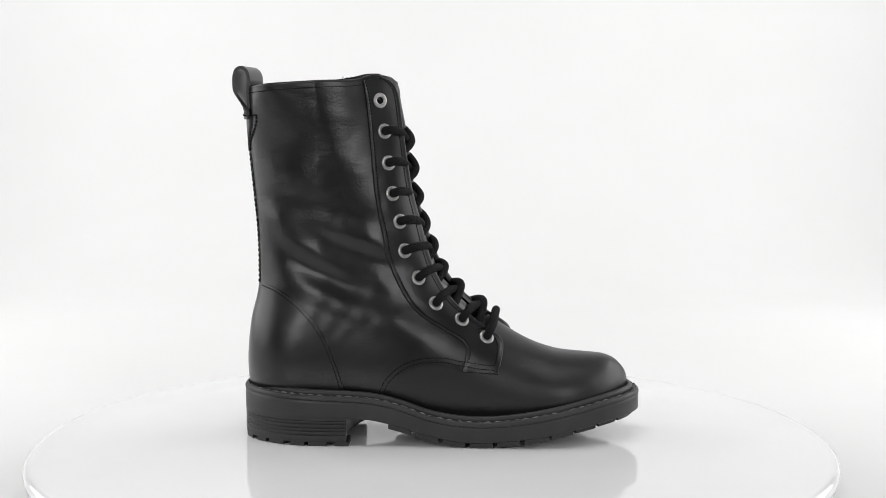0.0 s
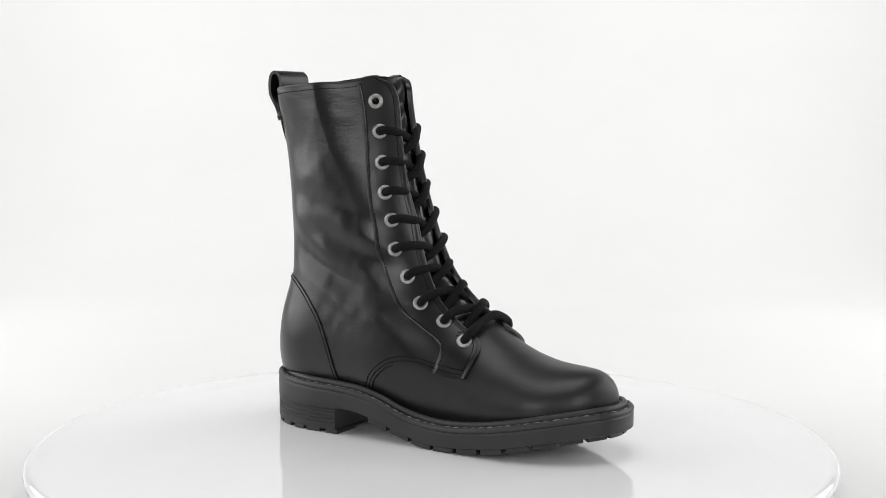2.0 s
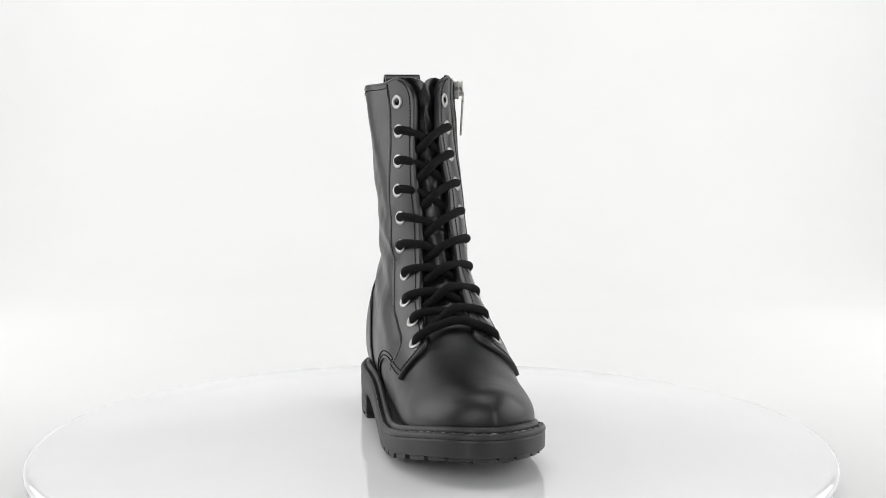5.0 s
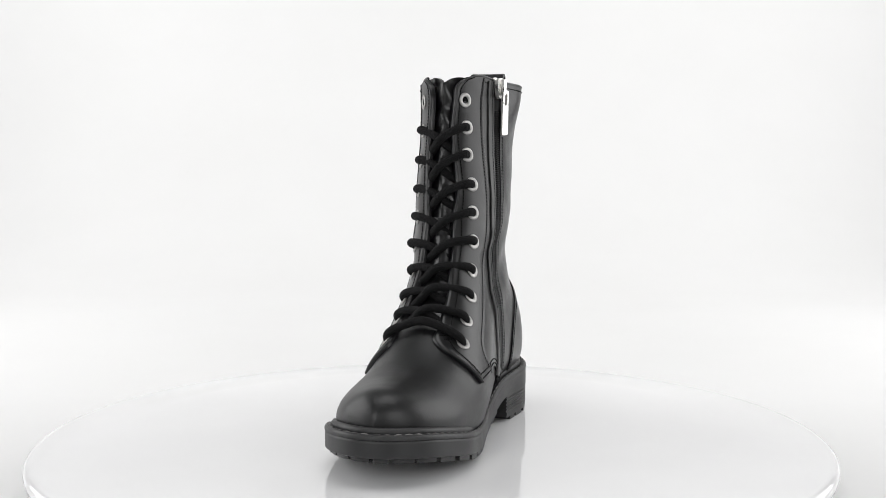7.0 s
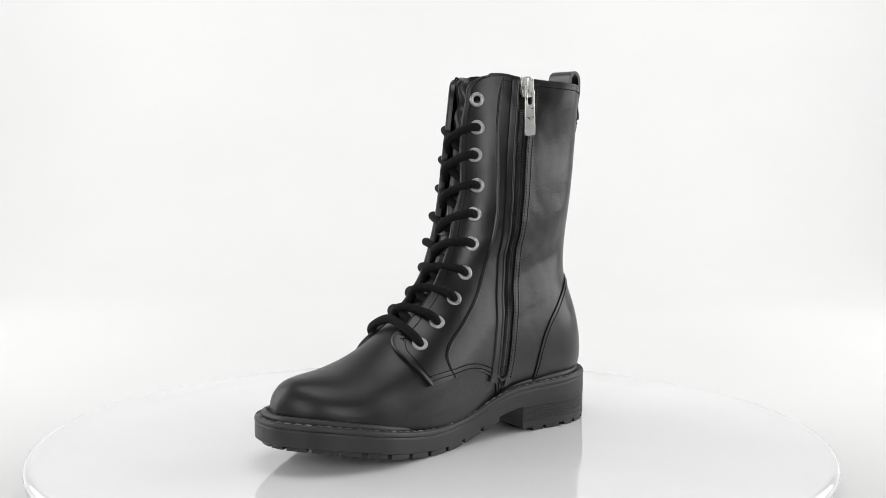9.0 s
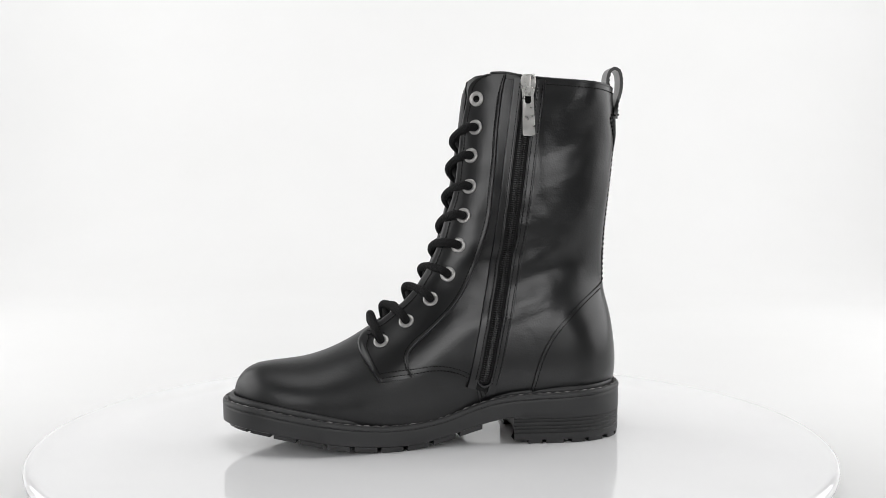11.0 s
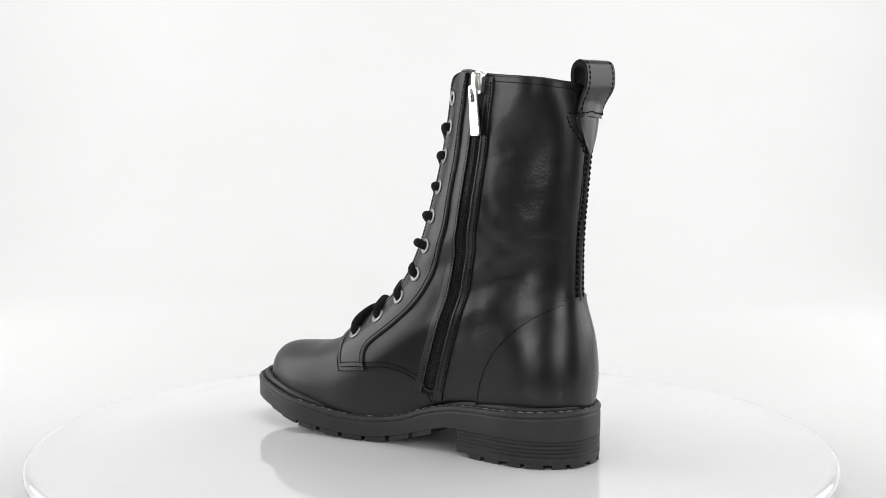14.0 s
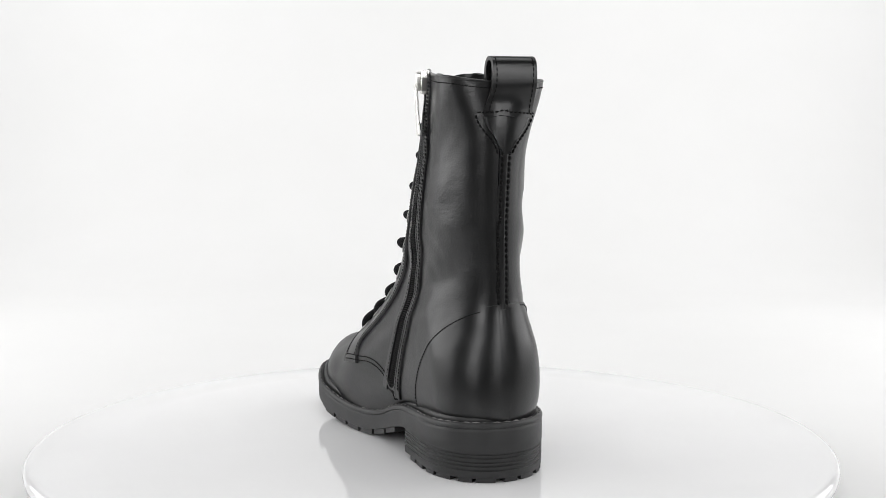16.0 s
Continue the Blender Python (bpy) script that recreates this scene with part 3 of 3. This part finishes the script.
def back_details(boot):
    seam_y = -0.0035
    # stitched strip over the back seam, with a raised middle
    z = np.linspace(0.100, 0.196, 60)
    y = np.linspace(-0.0032, 0.0032, 11)
    Z, Y = np.meshgrid(z, y, indexing="ij")
    p, n = on_back(Z, seam_y * step(0.10, 0.19, Z) + Y, 0.0016 + 0.0010 * np.exp(-(Y / 0.0011) ** 2))
    shell("back_strip", p, p - n * 0.001, LEATHER, boot, "narrow black leather strip over the back seam")
    for y in (-0.0022, 0.0022):
        zs = np.linspace(0.103, 0.195, 120)
        p, n = on_back(zs, seam_y * step(0.10, 0.19, zs) + y, 0.0021)
        stitches("stitching", p, n, THREAD, boot, 0.0034, 0.0028, 0.0008, 0.0008)
    # pointed yoke under the loop
    v = np.linspace(0, 1, 30)
    z = 0.1925 + 0.0225 * v
    w = 0.0026 + 0.0108 * step(0.0, 1.0, v) ** 0.9
    Z = np.repeat(z[:, None], 25, 1)
    u = np.concatenate([[-1, -0.97, -0.91], np.linspace(-0.82, 0.82, 19), [0.91, 0.97, 1]])
    rise = np.interp(np.abs(u), [0, 0.8, 0.9, 0.97, 1], [0.0026, 0.0026, 0.0028, 0.0024, 0.0013])
    p, n = on_back(Z, seam_y + w[:, None] * u[None], np.broadcast_to(rise, Z.shape))
    shell("back_yoke", p, p - n * 0.0012, SMOOTH, boot, "pointed glossy black leather patch under the pull loop")
    for sgn in (-1, 1):
        p, n = on_back(z, seam_y + sgn * (w + 0.0016 + 0.0022 * v), 0.0016)
        stitches("stitching", p, n, THREAD, boot, 0.0030, 0.0023, 0.0006, 0.0006)
    p, n = on_back(np.full(40, 0.2160), seam_y + np.linspace(-0.0180, 0.0180, 40), 0.0016 + 0.0027 * (1 - step(0.0125, 0.0145, np.abs(np.linspace(-0.018, 0.018, 40)))))
    stitches("stitching", p, n, THREAD, boot, 0.0030, 0.0023, 0.0006, 0.0006)
    # pull loop: a strap folded over, from inside the collar down to the yoke
    line = spline(mm("-118.3,220 -118.8,232 -118.5,240.5 -120,245 -123.2,247 -126.4,245.3 -127.8,240.5 -127.6,232 -126.2,224 -124.6,218 -124.2,213.5"), 76)
    d = np.gradient(line, axis=0)
    d /= np.linalg.norm(d, axis=1, keepdims=True)
    nn = np.stack([-d[:, 1], np.zeros(len(line)), d[:, 0]], 1)[:, None]
    across = np.array([0.2, 0.98, 0.0])
    ys = np.linspace(-0.0130, 0.0130, 13)
    out = np.stack([line[:, 0], np.full(len(line), 0.0062), line[:, 1]], 1)[:, None] + ys[None, :, None] * across
    # the sewn end lies round the back of the shaft
    Z, Y = np.meshgrid(line[:, 1], ys, indexing="ij")
    flat, fn = on_back(np.minimum(Z, 0.236), seam_y + Y, 0.0031)
    sewn = (1 - step(0.2165, 0.2330, line[:, 1]))[:, None, None] * (np.arange(len(line)) > 38)[:, None, None]
    out = out * (1 - sewn) + flat * sewn
    nn = nn * (1 - sewn) - fn * sewn
    shell("pull_loop", out - nn * 0.0011, out + nn * 0.0011, SMOOTH, boot, "folded glossy black leather pull loop at the back")
    for k in (1, -2):
        stitches("stitching", (out - nn * 0.0013)[36:-3, k], -nn[36:-3, min(k, nn.shape[1] - 1)], THREAD, boot, 0.0032, 0.0024)
        stitches("stitching", (out + nn * 0.0013)[2:30, k], nn[2:30, min(k, nn.shape[1] - 1)], THREAD, boot, 0.0032, 0.0024)


def relaxed(p, rounds=14):
    """The same line with its sharp bends eased; the ends stay."""
    p = np.array(p)
    for _ in range(rounds):
        p[2:-2] = 0.5 * p[2:-2] + 0.25 * (p[1:-3] + p[3:-1])
    return p


def eyelets_and_laces(boot):
    at = {}
    for side in (-1, 1):
        for i, (x, z) in enumerate(upright(EYELETS[side], side)):
            p, n = skin(np.array([x]), np.array([z]), side, 0.0028)
            p, n = p[0], n[0]
            at[side, i] = (p, n)
            e = ring("eyelet", p, n, 0.00365, 0.0014, GUNMETAL, boot, "gunmetal ring eyelet", 0.42)
            turn = Vector(n).to_track_quat("Z", "Y").to_matrix().to_4x4()
            # solid dark plug in place of the shaded opening; the leather is uncut
            k = 20
            vs = [(0.0031 * math.cos(2*math.pi*j/k), 0.0031 * math.sin(2*math.pi*j/k), zz) for zz in (-0.0002, -0.0012) for j in range(k)]
            fs = [(j, k + j, k + (j + 1) % k, (j + 1) % k) for j in range(k)] + [tuple(range(k, 2*k))] + [tuple(range(k))]
            m = Matrix.Translation(Vector(p)) @ turn
            mesh_object("eyelet_shade_plug", [m @ Vector(c) for c in vs], fs, HOLE_SHADE, e)
    # cords
    for i in range(1, 10):
        for side in (-1, 1):
            p, n = at[side, i]
            q, m = at[-side, i]
            mid = (p + q) / 2
            ahead = (n + m)
            ahead[1] = 0
            ahead /= np.linalg.norm(ahead)
            if i == 9:
                if side > 0:
                    continue
                rise = 0.0165
                pts = [p - n*0.003, p + n*0.0018, p*0.94 + q*0.06 + n*0.0048, p*0.82 + q*0.18 + n*0.0055 + ahead*0.004, p*0.66 + q*0.34 + ahead*rise*0.62 + (0, 0, 0.003), mid + ahead*rise*0.72 + (0, 0, 0.004),
                       p*0.34 + q*0.66 + ahead*rise*0.62 + (0, 0, 0.003), p*0.18 + q*0.82 + m*0.0055 + ahead*0.004, p*0.06 + q*0.94 + m*0.0048, q + m*0.0018, q - m*0.003]
            else:
                q2, m2 = at[-side, i + 1]
                over = 0.0045 if side > 0 else 0.0
                drop = q2 - q
                f = 0.95 if i < 5 else 0.75 if i == 5 else 0.60
                rise = 0.0095 + 0.0015 * (i > 5)
                lift = {4: 0.0014, 5: 0.0030, 6: 0.001}.get(i, 0.0)
                pts = [p - n*0.003, p + n*0.0018, p*0.93 + q*0.07 + n*(0.0048 + lift*0.5) + (0, 0, 0.0006), p*0.80 + q*0.20 + n*(0.0048 + lift) + ahead*lift*0.5 + ahead*0.0035 + drop*0.10*f + (0, 0, 0.0008), p*0.62 + q*0.38 + ahead*(rise + lift + over*0.5) + drop*0.34*f,
                       mid + ahead*(rise + over) + drop*0.56*f, p*0.34 + q*0.66 + ahead*(rise*0.62 + over*0.3) + drop*f*0.80, p*0.16 + q*0.84 + drop*f + m*0.0 + ahead*0.0005, p*0.06 + q*0.94 + drop*(f + 0.15) - m*0.004]
            tube("lace", relaxed(spline(pts, 46)), 0.00285, LACE, boot, "thick round black woven lace", 12)
    # keeper on the tongue
    z = np.linspace(0.136, 0.147, 10)
    y = np.linspace(-0.0055, 0.0055, 9)
    out = np.array([[(float(front_x(k)) - 0.0032 + 0.0016*math.cos(c*260), 0.004 + c, k) for c in y] for k in z])
    shell("lace_keeper", out, out - np.array([0.0014, 0, 0]), SMOOTH, boot, "small leather lace keeper on the tongue")


def zipper(boot):
    line = spline(upright(ZIP, 1), 170)
    d = np.gradient(line, axis=0)
    d /= np.linalg.norm(d, axis=1, keepdims=True)
    cross = np.stack([-d[:, 1], d[:, 0]], 1)

    def strip(name, a, b, off, thick, mat, label="", cols=7):
        w = np.linspace(a, b, cols)[None, :, None]
        return panel(name, line[:, None] + cross[:, None] * w, 1, off, thick, mat, boot, label)

    strip("zip_tape", -0.0046, 0.0046, 0.0018, 0.0007, TAPE, "black woven zip tape", 9)
    lip = np.array([0.0020, 0.0028, 0.0030, 0.0028, 0.0026, 0.0026, 0.0024, 0.0014])
    at = np.array([0.0042, 0.0043, 0.0047, 0.0054, 0.0066, 0.0082, 0.0098, 0.0102])
    for sgn in (-1, 1):
        panel("zip_edge", line[:, None] + cross[:, None] * (sgn * at)[None, :, None], 1, lip, 0.0012, SMOOTH, boot, "raised black leather strip beside the zip")
        for w in (0.0058, 0.0088) if sgn < 0 else (0.0060,):
            seam("stitching", (line + cross * sgn * w)[2:-2:6], 1, 0.0027, boot, 320)
    # rounded leather end below the zip
    a = np.linspace(-math.pi / 2, math.pi / 2, 15)[:, None]
    foot, down, wide = line[-8], d[-8], cross[-8]
    arc = np.stack([foot + r * (np.cos(a) * down + np.sin(a) * wide) for r in (0.0040, 0.0047, 0.0058, 0.0066)], 1)
    panel("zip_end", arc, 1, np.array([0.0020, 0.0030, 0.0030, 0.0014]), 0.0010, SMOOTH, boot, "rounded leather end of the zip opening")
    # interlocking coil teeth
    s = np.concatenate([[0], np.cumsum(np.linalg.norm(np.diff(line, axis=0), axis=1))])
    start = 0.020
    flat, highs, faces = [], [], []
    for k, c in enumerate(np.arange(start, s[-1] - 0.006, 0.00072)):
        u = -1 if k % 2 else 1
        q = np.array([np.interp(c, s, line[:, 0]), np.interp(c, s, line[:, 1])])
        w = np.array([np.interp(c, s, cross[:, 0]), np.interp(c, s, cross[:, 1])])
        t = np.array([w[1], -w[0]])
        base = len(flat)
        for o, high in ((-0.0006, 0.0022), (0.0012, 0.0034), (0.0026, 0.0022)):
            for e in (-0.00027, 0.00027):
                flat += [q + w * o * u + t * e] * 2
                highs += [high, high - 0.0011]
        for j in (0, 4):
            faces += [(base + j, base + j + 2, base + j + 6, base + j + 4), (base + j + 1, base + j, base + j + 4, base + j + 5), (base + j + 2, base + j + 3, base + j + 7, base + j + 6)]
        faces += [(base, base + 1, base + 3, base + 2), (base + 8, base + 10, base + 11, base + 9)]
    flat = np.array(flat)
    verts, _ = skin(flat[:, 0], flat[:, 1], 1, np.array(highs))
    mesh_object("zip_teeth", verts, faces, COIL, boot, "black interlocking zip teeth", False, "stuff")
    # slider and tab
    p, n = skin(upright([(-0.0585, 0.2345)], 1)[:, 0], np.array([0.2345]), 1, 0.0045)
    zax = Vector((n[0][0], n[0][1], 0)).normalized()
    up = Vector((0, 0, 1.0))
    xax = up.cross(zax).normalized()
    up = zax.cross(xax)
    turn = Matrix((xax, up, zax)).transposed().to_4x4()
    m = Matrix.Translation(Vector(p[0])) @ turn
    body = [(-0.0050, 0.0030), (-0.0046, 0.0056), (-0.0030, 0.0070), (0.0, 0.0074), (0.0030, 0.0070), (0.0046, 0.0056), (0.0050, 0.0030),
            (0.0046, -0.0010), (0.0038, -0.0052), (0.0030, -0.0066), (0.0, -0.0070), (-0.0030, -0.0066), (-0.0038, -0.0052), (-0.0046, -0.0010)]
    slider = plate("zip_slider", body, (), -0.0016, 0.0018, m, NICKEL, boot, "shiny nickel zip slider")
    plate("bridge", [(x * 0.36, y * 0.80) for x, y in body], (), 0.0018, 0.0046, m @ Matrix.Translation((0, 0.0008, 0)), NICKEL, slider)
    tab = m @ Matrix.Translation((0.0002, -0.0165, 0.0040)) @ Matrix.Rotation(radians(2), 4, "Z") @ Matrix.Rotation(radians(3), 4, "X")
    rim = [(-0.0031, 0.0150), (0.0, 0.0156), (0.0031, 0.0150), (0.0037, 0.0130), (0.0036, 0.0060), (0.0039, -0.0050), (0.0041, -0.0145), (0.0036, -0.0158),
           (0.0, -0.0160), (-0.0036, -0.0158), (-0.0041, -0.0145), (-0.0039, -0.0050), (-0.0036, 0.0060), (-0.0037, 0.0130)]
    slot = [(-0.0015, 0.0128), (0.0, 0.0130), (0.0015, 0.0128), (0.0019, 0.0118), (0.0019, 0.0075), (0.0018, 0.0056), (0.0014, 0.0050), (0.0008, 0.0048),
            (0.0, 0.0047), (-0.0008, 0.0048), (-0.0014, 0.0050), (-0.0018, 0.0056), (-0.0019, 0.0075), (-0.0019, 0.0118)]
    plate("pull_tab", rim, slot, -0.0008, 0.0008, tab, NICKEL, slider, "long flat slotted nickel pull tab")
    for w in (-0.003, 0.003):
        q, n2 = skin(upright([(-0.0590 + w, 0.2405)], 1)[:, 0], np.array([0.2405]), 1, 0.0025)
        box_part("top_stop", (0.0022, 0.004, 0.002), Matrix.Translation(Vector(q[0])) @ turn, NICKEL, slider, "", 0.0005, 2)


# ---------------------------------------------------------------- the sole
SOLE_BACK, SOLE_TOE = -0.1278, 0.1408
sole_half = table(mm("-140,38 -110,39.5 -90,39.8 -40,38.5 0,39.8 40,45 80,47.3 110,43.5 150,42"))
sole_middle = table(mm("-140,8.5 -120,8 -90,5.5 -60,3.2 0,0.8 50,2.4 100,4.4 140,5.6 150,5.8"))
under = table(mm("-140,17.5 -60,18 -42,17.6 -25,14 -7,8.8 8,5.2 18,3.7 30,3.4 45,4.3 60,5.9 75,8.1 90,11.2 102,13.2 120,16.2 135,18 142,18.4"))


def outline(n, inset=0.0):
    """The sole's outline seen from above, from the toe round the outer side and the heel."""
    pts = []
    for k in range(n):
        a = 2 * math.pi * k / n
        cx = (SOLE_BACK + SOLE_TOE) / 2
        r = (SOLE_TOE - SOLE_BACK) / 2
        x = cx + r * math.copysign(abs(math.cos(a)) ** 0.9, math.cos(a))
        side = -1 if math.sin(a) > 0 else 1
        h = float(sole_half(x) * round_over(SOLE_TOE - x, 0.061, 2.15) * round_over(x - SOLE_BACK, 0.055, 2.2))
        pts.append((x, float(sole_middle(x)) + side * h))
    p = np.array(pts)
    t = np.roll(p, -1, 0) - np.roll(p, 1, 0)
    t /= np.linalg.norm(t, axis=1, keepdims=True) + 1e-12
    nrm = np.stack([t[:, 1], -t[:, 0]], 1)
    if ((p - p.mean(0)) * nrm).sum() < 0:
        nrm = -nrm
    return p - nrm * inset, nrm


def loops_mesh(name, loops, mat, parent, label="", cap=True):
    n = len(loops[0])
    verts = np.vstack(loops)
    faces = [(i*n + k, i*n + (k + 1) % n, (i + 1)*n + (k + 1) % n, (i + 1)*n + k) for i in range(len(loops) - 1) for k in range(n)]
    ob = mesh_object(name, verts, faces, mat, parent, label)
    bm = bmesh.new()
    bm.from_mesh(ob.data)
    if cap:
        bm.verts.ensure_lookup_table()
        for b in (0, (len(loops) - 1) * n):
            ring_v = [bm.verts[b + k] for k in range(n)]
            half = n // 2
            # ladder fill between the two long sides
            for k in range(half):
                quad = [ring_v[k], ring_v[k + 1], ring_v[(n - k - 1) % n], ring_v[(n - k) % n]]
                uniq = list(dict.fromkeys(quad))
                if len(uniq) > 2:
                    try:
                        bm.faces.new(uniq)
                    except ValueError:
                        pass
    bmesh.ops.recalc_face_normals(bm, faces=bm.faces)
    for f in bm.faces:
        f.smooth = True
    for e in bm.edges:
        if len(e.link_faces) == 2 and e.calc_face_angle(0) > 0.8:
            e.smooth = False
    bm.to_mesh(ob.data)
    bm.free()
    return ob


def sole(boot):
    n = 240
    base, nrm = outline(n)

    def loop(inset, z):
        q = base - nrm * inset
        return np.stack([q[:, 0], q[:, 1], z(base[:, 0]) if callable(z) else np.full(n, z)], 1)

    flank = np.sign(base[:, 1] - sole_middle(base[:, 0]))

    wt = lambda d: (lambda x: feather(x, flank) + d)
    loops_mesh("rand", [loop(i, wt(d)) for i, d in ((0.0140, 0.0004), (0.0086, 0.0010), (0.0080, 0.0022), (0.0069, 0.0029), (0.0056, 0.0027), (0.0047, 0.0016), (0.0044, 0.0), (0.0050, -0.0020), (0.0140, -0.0020))],
               RUBBER, boot, "rounded black rand between upper and welt")
    loops_mesh("welt", [loop(i, wt(d)) for i, d in ((0.0130, -0.0012), (0.0046, -0.0012), (0.0036, -0.0008), (0.0030, -0.0002), (0.0016, -0.0002), (0.0007, -0.0007), (0.0002, -0.0018), (0.0002, -0.0032), (0.0012, -0.0036), (0.0130, -0.0036))],
               RUBBER, boot, "black stitched welt rim")

    def lerp(f):
        return lambda x: (feather(x, flank) - 0.0034) * (1 - f) + under(x) * f
    loops_mesh("outsole", [loop(0.012, lerp(0)), loop(0.0010, lerp(0)), loop(0.0006, lerp(0.03)), loop(0.0004, lerp(0.2)), loop(0.0004, lerp(0.6)), loop(0.0005, lerp(0.96)), loop(0.0010, lerp(1.0)), loop(0.014, lerp(1.0))], RUBBER, boot, "thick matt black rubber outsole")
    # welt stitches
    ring_p = np.stack([*(base - nrm * 0.0020).T, feather(base[:, 0], flank) - 0.0001], 1)
    ring_p = np.vstack([ring_p, ring_p[:1]])
    nn = np.tile([0.0, 0.0, 1.0], (len(ring_p), 1))
    nn[:, :2] += np.vstack([nrm, nrm[:1]]) * 0.7
    stitches("welt_stitching", ring_p, nn, WELT_THREAD, boot, 0.0062, 0.0047, 0.00046, 0.0006, "grey dashed welt stitches")

    # heel block, grooved round its wall
    back = [k for k in range(n) if base[k, 0] < -0.049 + 0.005 * flank[k]]
    hb, hn = base[back], nrm[back]

    def heel_loop(inset, z):
        q = hb - hn * inset
        front = np.linspace(q[-1], q[0], 22)[1:-1]
        bow = np.sin(np.linspace(0, math.pi, 22))[1:-1, None] * np.array([[-0.004, 0]])
        q = np.vstack([q, front + bow])
        zz = np.full(len(q), z) if np.isscalar(z) else np.concatenate([z, np.full(20, z[0])])
        return np.stack([q[:, 0], q[:, 1], zz], 1)

    levels = [(0.010, 0.0196), (0.0007, 0.0196), (0.0009, 0.0170)]
    for z in (0.0168, 0.0146, 0.0120, 0.0098, 0.0072):
        levels += [(0.0013, z + 0.0002), (0.0012, z), (0.0006, z - 0.0002), (0.0006, z - 0.0008)]
    levels += [(0.0008, 0.0032), (0.0012, 0.0026), (0.012, 0.0026)]
    heel = loops_mesh("heel", [heel_loop(a, b) for a, b in levels], RUBBER, boot, "stacked black rubber block heel with fine grooves")

    # treads: wedges standing under the rim, with gaps
    def lug(k0, k1, depth, top, bottom, parent, inset=0.0011):
        ks = np.linspace(k0, k1, 5)
        bx = np.array([[np.interp(k % n, np.arange(n + 1), np.append(base[:, c], base[0, c])) for c in (0, 1)] for k in ks])
        nx = np.array([[np.interp(k % n, np.arange(n + 1), np.append(nrm[:, c], nrm[0, c])) for c in (0, 1)] for k in ks])
        o, i = bx - nx * inset, bx - nx * depth
        vs = []
        for ring_, lift in ((o, 0), (i, 0)):
            for q, b in zip(ring_, bx):
                vs.append((q[0], q[1], top(b[0])))
            for q, b in zip(ring_, bx):
                vs.append((q[0], q[1], bottom(b[0])))
        fs = []
        for j in range(4):
            fs += [(j, j + 1, j + 6, j + 5), (10 + j + 1, 10 + j, 10 + j + 5, 10 + j + 6), (5 + j, 6 + j, 16 + j, 15 + j), (j + 1, j, 10 + j, 11 + j)]
        fs += [(0, 5, 15, 10), (4, 14, 19, 9)]
        mesh_object("tread_lug", vs, fs, RUBBER, parent, "", False)

    length = np.concatenate([[0], np.cumsum(np.linalg.norm(np.diff(np.vstack([base, base[:1]]), axis=0), axis=1))])
    def rank(v):
        return np.interp(v, length, np.arange(n + 1))

    c, odd = 0.0015, False
    while c < length[-1] - 0.006:
        x = base[int(rank(c + 0.007)) % n, 0]
        if x > -0.020:
            lug(rank(c), rank(min(c + 0.0148, length[-1] - 0.001)), 0.020, lambda x: float(under(x)) + 0.001, lambda x: max(TABLE_TOP + 0.0002, float(under(x)) - 0.0032), boot,
                0.0014 + 0.0030 * float(step(0.07, 0.12, x)))
            c += 0.0178
        elif x < -0.044:
            wide = 0.0118 if odd else 0.0090
            ends = [base[int(round(rank(c + v))) % n] for v in (0.0, wide)]
            if max(e[0] for e in ends) > (-0.0545 if ends[0][1] < sole_middle(ends[0][0]) else -0.0445):
                c += 0.001
                continue
            lug(rank(c), rank(c + wide), 0.020, lambda x: 0.0029, lambda x: TABLE_TOP + 0.0002, heel)
            c, odd = c + 0.0148, not odd
        else:
            c += 0.002


backdrop()
unseen_walls()
table_disc = turntable()
boot = tagged(new("boot"), "black leather lace-up ankle boot with inner zip and chunky sole", "boot")
upper(boot)
back_details(boot)
eyelets_and_laces(boot)
zipper(boot)
sole(boot)


def motions():
    walk(boot, [(t, pose(0, 0, 0, 0, 0, a)) for t, a in TURN])
    walk(table_disc, [(t, pose(0, 0, TABLE_TOP, 0, 0, a)) for t, a in TURN])


motions()
